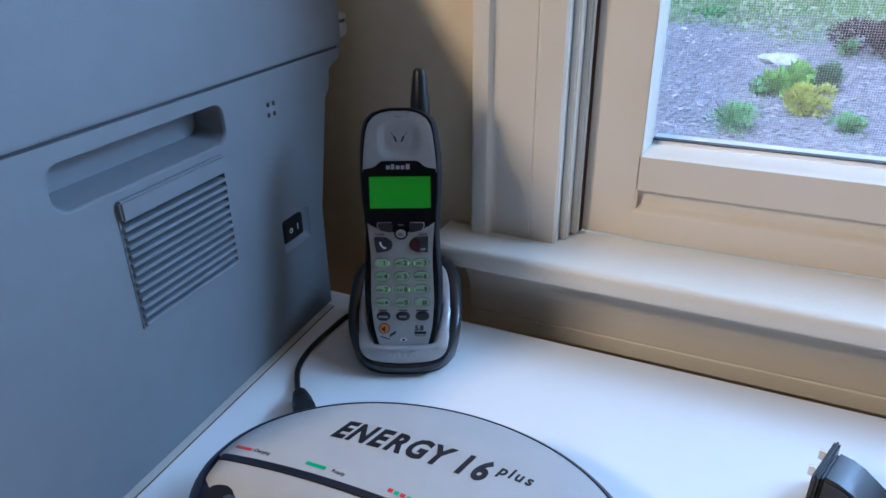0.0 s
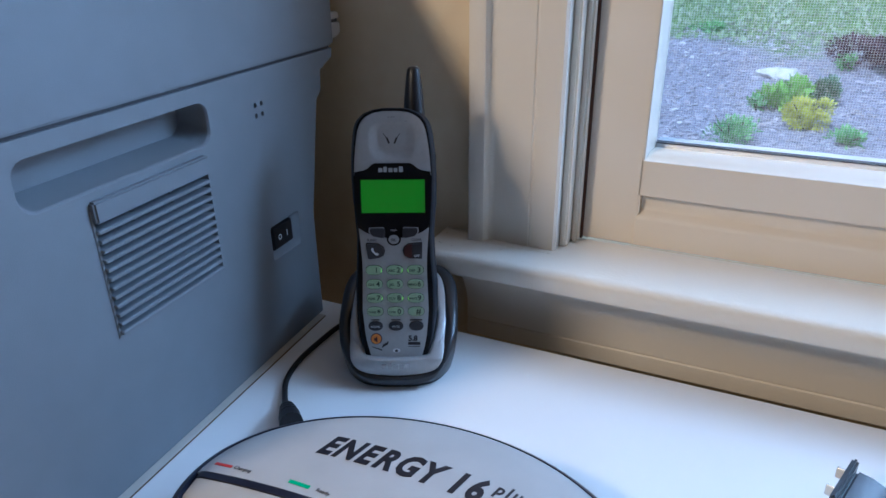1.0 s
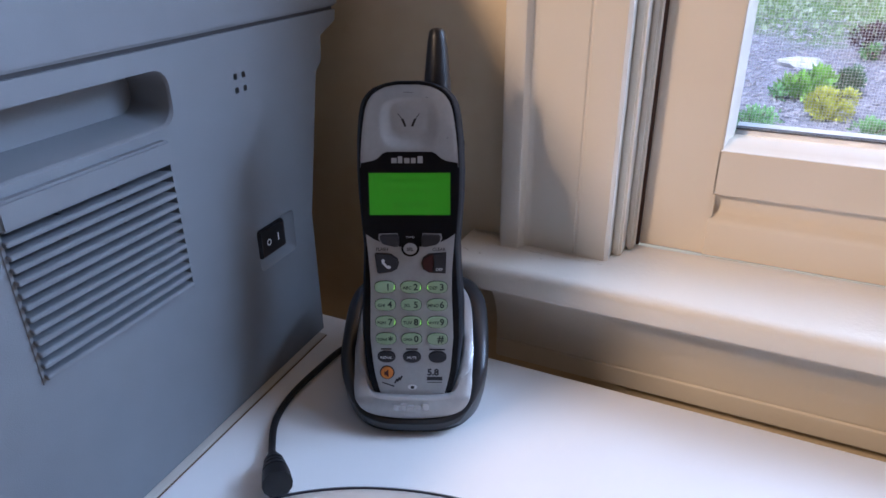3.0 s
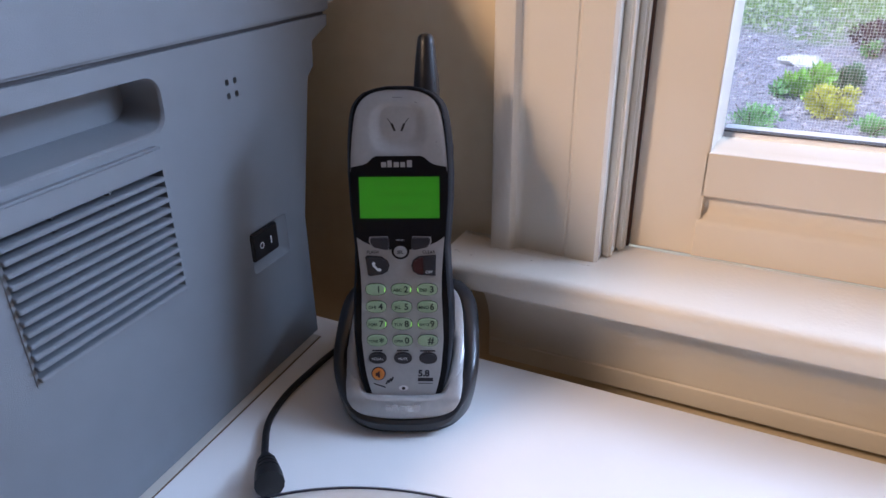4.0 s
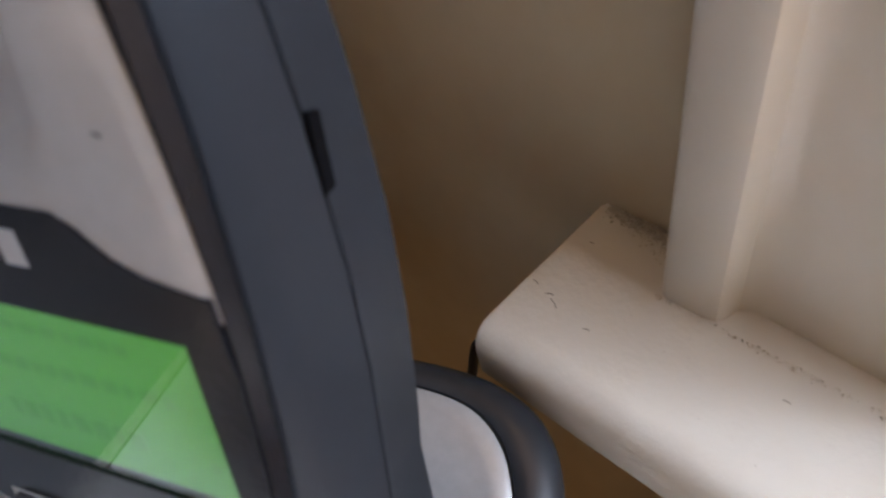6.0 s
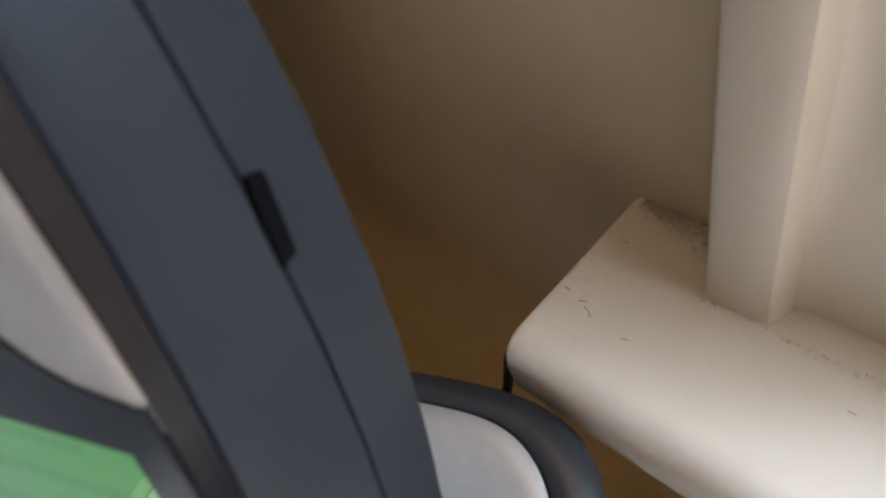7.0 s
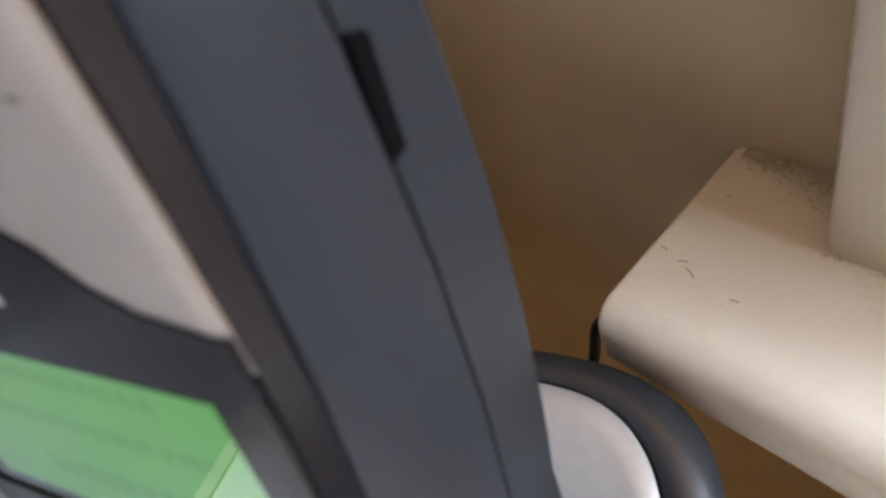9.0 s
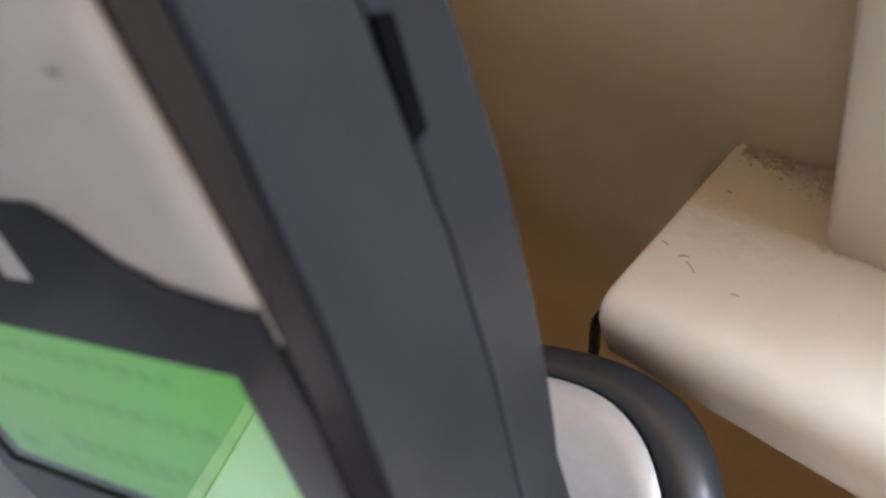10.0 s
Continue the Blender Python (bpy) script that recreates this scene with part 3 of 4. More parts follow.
PHONE.translation = FOOT
phone = thing("cordless_phone", PHONE, "silver and blue-grey cordless handset with a lit green display", "phone")

HALF = [(-5, 17.5), (0, 19.3), (5, 20.8), (18, 23.5), (36, 24.9), (52, 24.9), (70, 23.7), (84, 23.1), (95, 23.9), (108, 24.8), (121, 25.1), (135, 24.6), (146, 23.6), (151, 22.8), (155, 21.6), (158.5, 19.5), (161.2, 16.2), (163.2, 11.2), (164.2, 6)]


def half(v):
    return curve_at(HALF, v)


def seam_w(v):
    return -9.9 - (137 - v) * 0.105 if v < 150 else -8.5


def section(v):
    """Right half of the handset's outline across, from the front to the back, in mm."""
    h = half(v)
    e = max(0.0, (v - 150) / 15.4) ** 2
    f, b = -2.0 - 3.5 * e, -29.6 + 0.16 * max(0.0, v - 92) + 0.05 * max(0.0, v - 122) + 5.0 * e - 2.0 * max(0.0, (40 - v) / 45)
    s = seam_w(v)
    k = (h / 25.0)
    pts = [(h - 1.6, f), (h - 0.5, f - 0.35), (h + 0.1, f - 1.2), (h + 0.9 * k, f - 3.6), (h + 1.9 * k, s + 1.0), (h + 2.1 * k, s + 0.25), (h + 1.5 * k, s + 0.15), (h + 1.5 * k, s - 0.2),
           (h + 2.0 * k, s - 0.35), (h + 1.8 * k, s - 2.0), (h + 1.7 * k, (s + b) / 2 - 2.5), (h - 0.2 * k, b + 2.2), (h - 4 * k, b + 0.4), (h * 0.45, b)]
    return [(u, min(f, max(b, w))) for u, w in pts]


rings = []
for v in (-5, 0, 6, 12, 18, 27, 36, 44, 52, 61, 70, 77, 84, 90, 96, 102, 108, 115, 121, 128, 135, 142, 148, 152, 155, 157.5, 159.5, 161.2, 162.3, 163.2, 163.8, 164.2):
    right = section(v)
    ring = right + [(-u, w) for u, w in reversed(right)]
    rings.append([(u * MM, v * MM, w * MM) for u, w in ring])
part("shell", loft(rings), M_BODY, phone, "satin blue-grey plastic shell", 0.55)

# black rim plate round the face
def face_outline(shrink, v0, v1, step=4.0):
    vs = list(np.arange(v0, 155, step)) + [v for v in (155, 157.5, 159.5, 161.2, 162.3, 163.2, 163.7) if v < v1]
    r = [(max(0.5, half(v) - shrink), v - (0.4 * shrink if v > 156 else 0)) for v in vs]
    return [(u * MM, v * MM) for u, v in r] + [(-u * MM, v * MM) for u, v in reversed(r)]


part("rim", prism(face_outline(0.9, -4, 164.0), -0.0006, 0.0002, r=0.0), M_RIM, phone, "glossy black rim round the face")

# silver earpiece panel with a scooped dish
TOPW = [(123.0, 23.9), (132, 23.4), (140, 22.6), (147, 21.6), (151, 20.8), (154.5, 19.5), (157.5, 17.4), (159.8, 14.6), (161.4, 10.6), (162.3, 5.0)]
EAR_HOLE = [((w + 0.15) * MM, (v + (0.15 if v > 125 else 0.2)) * MM) for v, w in TOPW]
EAR_HOLE += [(-x, y) for x, y in reversed(EAR_HOLE)]
upper = [(u, v) for u, v in face_outline(0.9, 92, 164.0)]
part("upper_rim", plate_with_holes(upper, [[(-0.0206, 0.0992), (0.0206, 0.0992), (0.0206, 0.1213), (-0.0206, 0.1213)], EAR_HOLE], 0.00170, 0.0001, lambda x, y, d: (x, y, d)), M_RIM, phone, "", 0.4)


def ear_w(u, v):
    q = (abs(u) / 13.2) ** 3.0 + (abs(v - 144.2) / 11.8) ** 3.0
    dish = -1.55 * (1 - min(1.0, max(0.0, (q - 0.25) / 0.95))) ** 1.3
    inner = (abs(u) / 8.6) ** 3.4 + (abs(v - 147.0) / 7.2) ** 3.4
    swell = 0.55 * max(0.0, 1 - inner) ** 0.5
    edge = max(abs(u) / curve_at(TOPW, v), 0) ** 40
    return 1.85 + dish + swell - 0.30 * edge - 0.35 * max(0, (v - 152) / 10.3) ** 2


rows = []
for v in np.concatenate([np.linspace(123, 158, 40), [159.2, 160.2, 160.8, 161.4, 161.8, 162.1, 162.3]]):
    w = curve_at(TOPW, v)
    rows.append([(w * s, v) for s in np.linspace(-1, 1, 49)])
bm = bmesh.new()
vs = [[bm.verts.new((u * MM, v * MM, ear_w(u, v) * MM)) for u, v in row] for row in rows]
for a, b in zip(vs, vs[1:]):
    for i in range(len(a) - 1):
        bm.faces.new((a[i], a[i + 1], b[i + 1], b[i]))
edge = [e for e in bm.edges if e.is_boundary]
ext = bmesh.ops.extrude_edge_only(bm, edges=edge)
for g in ext["geom"]:
    if isinstance(g, bmesh.types.BMVert):
        g.co.z = 0.0
ear = part("earpiece_panel", bm, M_SILVER, phone, "silver panel with a scooped earpiece", 0.9)
for s in (-1, 1):
    slit = [(s * 2.5, 146.4), (s * 3.8, 146.6), (s * 2.1, 142.6), (s * 1.1, 142.9)]
    slit = slit if s > 0 else list(reversed(slit))
    wz = ear_w(2.7, 145) + 0.06
    part("sound_slit", prism([(u * MM, v * MM) for u, v in slit], wz * MM, (wz - 0.4) * MM), M_BLACK, ear, "black slit", 0)
    part("sound_slit_tail", prism([(u * MM, v * MM) for u, v in ((s * 3.3, 146.7), (s * 3.7, 146.7), (s * 5.4, 148.8), (s * 5.0, 148.9))], (ear_w(4.4, 147.8) + 0.06) * MM, (wz - 0.5) * MM), M_WINDOW_GREY, ear, "", 0)
for u, v, l in ((0, 158.6, 4.6), (8.8, 156.2, 1.0), (18.6, 137.2, 0.7)):
    wz = ear_w(u, v) + 0.05
    part("scratch", prism([((u - l / 2) * MM, (v + 0.15) * MM), ((u + l / 2) * MM, (v - 0.05) * MM), ((u + l / 2) * MM, (v + 0.13) * MM), ((u - l / 2) * MM, (v + 0.33) * MM)], wz * MM, (wz - 0.3) * MM), M_BLACK, ear, "dark scratch", 0)

# black display surround with a window
band = [(-23.5, 125.4), (-18, 126.4), (-15.5, 127.4), (-13, 129.8), (-11.0, 130.8), (11.0, 130.8), (13, 129.8), (15.5, 127.6), (18, 126.4), (23.5, 125.4), (23.9, 118), (23.7, 108), (22.9, 97), (22.3, 90.6), (18.5, 88.0), (14.8, 86.3), (6, 84.0), (-6, 84.0), (-14.8, 86.3), (-18.5, 88.0), (-22.3, 90.6), (-22.9, 97), (-23.7, 108), (-23.9, 118)]
window = [(-19.9, 99.8), (19.9, 99.8), (19.9, 120.6), (-19.9, 120.6)]
mmp = lambda pts: [(x * MM, y * MM) for x, y in pts]  # noqa: E731
surround = part("display_surround", plate_with_holes(mmp(band), [mmp(window)], 0.0021, 0.0001, lambda x, y, d: (x, y, d)), M_RIM, phone, "glossy black display surround", 0.4)
part("display", prism(mmp([(-20.4, 99.3), (20.4, 99.3), (20.4, 121.1), (-20.4, 121.1)]), 0.0001, 0.00045), M_LCD, phone, "lit green display", 0)
for v, u0, u1, h in ((116.8, -12, 12, 1.3), (111.8, -11, 15, 1.6), (105.0, -8.5, 9.5, 2.6), (103.0, -16.5, -13.5, 0.9), (104.2, 16.4, 17.4, 1.6)):
    x = u0
    rnd = random.Random(int(v * 10))
    while x < u1:
        l = rnd.uniform(1.0, 2.2)
        part("display_digit", prism(mmp([(x, v - h / 2), (min(u1, x + l), v - h / 2), (min(u1, x + l), v + h / 2), (x, v + h / 2)]), 0.00040, 0.00050), M_LCD_INK, phone, "faint dark display writing", 0)
        x += l + 0.6
lens = part("display_lens", prism(mmp([(-20.3, 99.4), (20.3, 99.4), (20.3, 121.0), (-20.3, 121.0)]), 0.0012, 0.0018), M_LENS, phone, "clear display window", 0)
lens.visible_shadow = False
# plain blocks in place of the maker's mark
for u, w, h, v0 in ((-7.6, 2.6, 2.5, 125.3), (-4.5, 2.2, 3.3, 125.3), (-1.4, 2.6, 2.5, 125.3), (1.9, 2.3, 2.5, 125.3), (5.1, 2.5, 3.4, 125.3)):
    part("mark_block", prism(mmp([(u - 1.0, v0), (u - 1.0 + w, v0), (u - 1.0 + w, v0 + h), (u - 1.0, v0 + h)]), 0.00195, 0.00212, r=0.00002), M_SILVER, surround, "pale grey mark", 0)

# silver keypad panel
LOWW = [(3, 15.8), (7.5, 17.3), (14, 18.9), (19, 19.8), (25, 20.4), (36, 21.3), (50, 20.9), (60, 20.5), (70, 20.6), (80, 21.3), (90.6, 22.2)]
vs = list(np.linspace(3, 90.6, 30))
low = [(curve_at(LOWW, v), v) for v in vs] + [(14.8, 89.4), (0, 88.6), (-14.8, 89.4)] + [(-curve_at(LOWW, v), v) for v in reversed(vs)]
keypad = part("keypad_panel", prism(mmp(low), 0.0000, 0.0010, r=0.0003), M_SILVER, phone, "silver keypad panel", 0.5)


def text_on(name, text, u, v, size, mat, parent, w=1.95, bold=0.0, align="CENTER"):
    return lettering(name, text, size * MM, mat, parent, Matrix.Translation((u * MM, v * MM, w * MM)), 0.00004, bold=bold * MM, align=align)


ROWS = ((63.0, ("1", "2", "3"), ("", "ABC", "DEF")), (53.8, ("4", "5", "6"), ("GHI", "JKL", "MNO")), (44.6, ("7", "8", "9"), ("PQRS", "TUV", "WXYZ")), (35.6, ("*", "0", "#"), ("TONE", "OPER", "")))
for v, digits, words in ROWS:
    for u, d, word in zip((-13.2, 0.0, 13.2), digits, words):
        ring = part("key_well", prism(mmp(oval(u, v, 5.42, 3.36, 30, 2.5)), 0.0009, 0.00112), M_WINDOW_GREY, keypad, "", 0)
        key = part("number_key", prism(mmp(oval(u, v, 5.15, 3.1, 30, 2.5)), 0.0009, 0.0019, r=0.0004), M_LIT, keypad, "backlit pale green key", 0.6)
        text_on("digit", d, u + (2.4 if word else 1.6), v - (0.0 if d != "*" else 0.9), 4.7 if d not in "*#" else 5.4, M_INK, key, bold=0.09)
        if word:
            text_on("letters", word, u - 1.9, v - 0.3, 2.3 if len(word) < 4 else 1.9, M_INK, key, bold=0.04)
        if (d in "123789") and d != "":
            s = 1 if d not in "39" else -1
            part("light_slit", prism(mmp([(u + s * 4.3, v - 1.4), (u + s * 4.9, v - 0.8), (u + s * 5.0, v + 0.6), (u + s * 4.75, v + 1.2), (u + s * 4.6, v)][:: s]), 0.0010, 0.00193), M_LEDG, key, "bright green light at the key's edge", 0)
for u, t in ((-13.2, "REDIAL"), (0, "MUTE"), (13.2, "")):
    part("key_well", prism(mmp(oval(u, 25.9, 4.7, 3.3, 28, 2.2)), 0.0009, 0.00112), M_WINDOW_GREY, keypad, "", 0)
    key = part("function_key", prism(mmp(oval(u, 25.9, 4.25, 2.85, 28, 2.2)), 0.0009, 0.0021, r=0.0005), M_KEY, keypad, "dark rubber oval key")
    if t:
        text_on("letters", t, u, 25.6, 1.9, M_WHITE, key, 2.12)
    else:
        part("well_word", prism(mmp([(9.0, 29.4), (17.0, 29.4), (17.0, 30.2), (9.0, 30.2)]), 0.00100, 0.00108), M_INK, keypad, "", 0)
part("well_word", prism(mmp([(-16, 29.6), (-10.5, 29.6), (-10.5, 30.3), (-16, 30.3)]), 0.00100, 0.00108), M_INK, keypad, "", 0)
part("well_word", prism(mmp([(-3, 29.6), (3, 29.6), (3, 30.3), (-3, 30.3)]), 0.00100, 0.00108), M_INK, keypad, "", 0)
part("speaker_key_well", prism(mmp(oval(-13, 17.2, 3.8, 3.8, 28)), 0.0009, 0.00112), M_WINDOW_GREY, keypad, "", 0)
spk = part("speaker_key", prism(mmp(oval(-13, 17.2, 3.2, 3.3, 28)), 0.0009, 0.0022, r=0.0005), M_ORANGE, keypad, "round orange speaker key")
part("symbol", prism(mmp([(-14.4, 16.2), (-13.6, 16.2), (-12.6, 15.2), (-12.2, 15.2), (-12.2, 19.0), (-12.6, 19.0), (-13.6, 18.0), (-14.4, 18.0)]), 0.0021, 0.00224), M_MAROON, spk, "", 0)
for k in range(3):
    x = -9.6 + k * 1.3
    part("sound_bar", prism(mmp([(x, 11.4 + k * 0.8), (x + 0.8, 11.0 + k * 0.8), (x + 2.1, 13.4 + k * 0.8), (x + 1.3, 13.8 + k * 0.8)]), 0.00100, 0.00112), M_INK, keypad, "", 0)
part("well_word", prism(mmp([(-16.0, 12.0), (-15.6, 11.3), (-9.6, 9.0), (-9.4, 9.8)]), 0.00100, 0.00108), M_INK, keypad, "", 0)
text_on("number", "5.8", 10.8, 17.2, 4.9, M_INK, keypad, 1.05, 0.2)
part("number_bar", prism(mmp([(7.6, 12.9), (15.6, 12.9), (15.6, 14.9), (7.6, 14.9)]), 0.00100, 0.00108), M_INK, keypad, "", 0)
part("number_bar", prism(mmp([(7.8, 11.6), (15.4, 11.6), (15.4, 12.0), (7.8, 12.0)]), 0.00100, 0.00108), M_INK, keypad, "", 0)
part("microphone_hole", prism(mmp(oval(0, 8.9, 1.0, 0.9, 16)), 0.0009, 0.00106), M_BLACK, keypad, "", 0)
part("microphone_flap", prism(mmp(oval(0, 9.1, 2.5, 1.4, 20)), 0.00098, 0.00103), M_WHITE, keypad, "", 0)

# soft keys, select, talk and off keys
part("select_well", prism(mmp(oval(0, 83.2, 4.5, 4.2, 28)), 0.0009, 0.0023), M_RIM, keypad, "black ring")
sel = part("select_key", prism(mmp(oval(0, 83.0, 3.4, 2.9, 28)), 0.0009, 0.0032, r=0.0006), M_SILVER, keypad, "silver select key")
text_on("letters", "SEL", 0, 82.8, 2.3, M_INK, sel, 3.24, 0.06)
for s, word in ((-1, "CID"), (1, "DIR")):
    poly = [(s * 5.4, 88.6), (s * 5.6, 84.3), (s * 7.0, 83.8), (s * 13.6, 85.2), (s * 15.2, 88.0), (s * 14.9, 90.2), (s * 6.0, 90.4)]
    poly = poly if s > 0 else list(reversed(poly))
    part("soft_key_frame", prism(mmp([(x * 1.04, 87.2 + (y - 87.2) * 1.14) for x, y in poly]), 0.0009, 0.00215), M_SILVER, keypad, "", 0)
    part("soft_key", prism(mmp(poly), 0.0009, 0.0031, r=0.0005), M_WINDOW_GREY, keypad, "dark soft key")
    text_on("letters", word, s * 10.6 + (0.8 if s < 0 else -0.8), 93.3, 2.0, M_WHITE, surround, 2.04, 0.03)
    part("arrow", prism(mmp([(s * 14.6 - 0.8, 93.3 - s * 0.6), (s * 14.6 + 0.8, 93.3 - s * 0.6), (s * 14.6, 93.3 + s * 0.6)] if s > 0 else [(-14.6, 92.7), (-13.8, 93.9), (-15.4, 93.9)]), 0.00195, 0.00206), M_WHITE, surround, "", 0)
text_on("letters", "MENU", 0, 88.8, 1.5, M_WHITE, keypad, 2.06)
text_on("letters", "FLASH", -14.2, 82.4, 2.2, M_INK, keypad, 1.05, 0.03)
text_on("letters", "CLEAR", 14.2, 82.4, 2.2, M_INK, keypad, 1.05, 0.03)
talk = [(-17.6, 79.6), (-16.8, 80.4), (-10.0, 79.9), (-7.0, 77.8), (-6.2, 75.6), (-7.2, 72.6), (-9.8, 71.2), (-15.6, 70.4), (-16.5, 71.0)]
part("talk_well", prism(mmp([(-11.8 + (x + 11.8) * 1.08, 75.4 + (y - 75.4) * 1.08) for x, y in reversed(talk)]), 0.0009, 0.00112), M_WINDOW_GREY, keypad, "", 0)
tk = part("talk_key", prism(mmp(list(reversed(talk))), 0.0009, 0.0024, r=0.0005), M_KEY, keypad, "dark talk key with a white handset sign")
sign = [(-14.6, 77.0), (-13.6, 77.9), (-12.7, 76.9), (-13.1, 76.1), (-11.6, 74.3), (-10.7, 74.5), (-9.6, 73.6), (-10.4, 72.7), (-11.8, 72.9), (-14.2, 75.4)]
part("handset_sign", prism(mmp(list(reversed(sign))), 0.00238, 0.00246), M_WHITE, tk, "", 0)
off_l = [(5.9, 75.4), (6.6, 77.9), (9.0, 79.7), (11.4, 80.1), (11.4, 70.9), (9.0, 71.3), (6.6, 72.7)]
off_r = [(11.6, 80.1), (17.4, 80.5), (17.0, 70.7), (11.6, 70.9)]
part("off_well", prism(mmp([(5.3, 75.4), (6.2, 78.4), (9.0, 80.4), (17.9, 81.1), (17.5, 70.1), (9.0, 70.6), (6.2, 72.3)]), 0.0009, 0.00112), M_WINDOW_GREY, keypad, "", 0)
part("off_key", prism(mmp(off_l), 0.0009, 0.0024, r=0.0004), M_MAROON, keypad, "dark maroon off key")
ok = part("off_key", prism(mmp(off_r), 0.0009, 0.0023, r=0.0004), M_KEY, keypad, "dark off key")
text_on("letters", "OFF", 14.3, 72.3, 2.0, M_WHITE, ok, 2.36, 0.04)

for ob in list(phone.children):
    if ob.name.split(".")[0] != "shell":
        ob.location.z -= 0.0016

# stub aerial, side slot
rings = []
for v, r, fl in ((158, 6.8, 1), (166, 6.4, 1), (175, 5.6, 1), (184, 4.6, 1), (187.6, 4.0, 1), (188.9, 3.0, 1), (189.4, 1.2, 1)):
    rings.append([((13.4 + r * math.cos(a) - (v - 165) * 0.0) * MM, v * MM, (-14.5 + r * math.sin(a)) * MM) for a in np.linspace(0, 2 * math.pi, 24, endpoint=False)])
part("antenna", loft(rings), M_BLACK, phone, "stubby black rubber antenna", 0.7)
k = half(132) + 2.1
part("headset_slot", prism([(128.0 * MM, -10.9 * MM), (128.2 * MM, -12.7 * MM), (134.8 * MM, -12.2 * MM), (135.3 * MM, -10.4 * MM)], (k - 1.6) * MM, (k + 0.05) * MM, lambda y, z, d: (d, y, z), r=0.0001), M_RUBBER, phone, "black rubber slot cover on the seam")

# ---- the charging cradle ----
CR = Matrix.Translation((FOOT.x, FOOT.y, 0)) @ Matrix.Rotation(TURN, 4, "Z")
cradle = thing("phone_cradle", CR, "dark grey and silver charging cradle holding the cordless phone upright", "phone charger")


def top_z(h):
    return curve_at([(-12, 6.5), (-6, 8.5), (-2, 12), (3, 19.5), (8, 26), (15, 31.5), (25, 36.5), (41, 42), (58, 48), (72, 51), (84, 51.5)], h)


def plan(a, s=1.0):
    c, q = math.cos(a), math.sin(a)
    p = 3.2
    k = min(1.0, max(0.0, 0.5 + 0.5 * q))
    a1, b1 = 40.3 - (58 + 38 * k) * (1 - s), 45.2 - (52 + 20 * k) * (1 - s)
    u = a1 * math.copysign(abs(c) ** (2 / p), c)
    h = 37.0 + b1 * math.copysign(abs(q) ** (2 / p), q)
    return u * (1 - 0.06 * max(0, (15 - h) / 22)), h


NA = 72
rings = []
for s, fz in ((0.895, lambda t: 0.0), (0.92, lambda t: 0.3), (0.925, lambda t: 2.6), (0.95, lambda t: 3.2), (0.98, lambda t: 3.2 + 0.28 * t), (1.0, lambda t: 3.0 + 0.62 * t), (1.0, lambda t: t - 4.0), (0.985, lambda t: t - 1.5), (0.955, lambda t: t), (0.92, lambda t: t + 0.3), (0.895, lambda t: t - 0.6), (0.89, lambda t: t - 2.5)):
    ring = []
    for i in range(NA):
        u, h = plan(2 * math.pi * i / NA, s)
        t = top_z(plan(2 * math.pi * i / NA, 0.95)[1])
        ring.append((u * MM, h * MM, max(0.0, fz(t)) * MM))
    rings.append(ring)
part("shell", loft(rings), M_CRADLE, cradle, "satin dark blue-grey rounded shell", 0.7)
rings = []
for s, dz in ((0.89, -2.0), (0.888, -0.4), (0.875, 0.3), (0.84, 0.5)):
    rings.append([(plan(2 * math.pi * i / NA, s)[0] * MM, plan(2 * math.pi * i / NA, s)[1] * MM, (top_z(plan(2 * math.pi * i / NA, s)[1]) + dz) * MM) for i in range(NA)])


def pocket(a, s=1.0):
    c, q = math.cos(a), math.sin(a)
    u = 26.4 * math.copysign(abs(c) ** (2 / 4.0), c) * s
    h = 20.5 + 20.0 * math.copysign(abs(q) ** (2 / 4.0), q) * s
    return u * (0.86 + 0.14 * min(1.0, max(0.0, (h - 2) / 22))), h


for s, dz in ((1.06, 0.3), (1.02, -0.2), (1.0, -1.2), (0.985, -6)):
    rings.append([(pocket(2 * math.pi * i / NA, s)[0] * MM, pocket(2 * math.pi * i / NA, s)[1] * MM, max(2.5, top_z(pocket(2 * math.pi * i / NA, s)[1]) + dz) * MM) for i in range(NA)])
part("tray", loft(rings, caps=False), M_SILVER, cradle, "silver inner tray round the handset", 0.7)
bm = loft([[(pocket(2 * math.pi * i / NA, s)[0] * MM, pocket(2 * math.pi * i / NA, s)[1] * MM, max(1.5, top_z(pocket(2 * math.pi * i / NA, s)[1]) + dz) * MM) for i in range(NA)] for s, dz in ((0.985, -2.5), (0.93, -9), (0.8, -14))])
part("pocket", bm, M_BLACK, cradle, "black pocket under the handset", 0.7)
# front lip over the handset's foot
INV = CR.inverted() @ PHONE


def lip_put(u, v, w):
    return INV @ Vector((u * MM, v * MM, (w - 0.0022 * u * u) * MM))


def plate_w(v):
    return 4.2 if v < 4 else 4.2 - 0.95 * (v - 4)


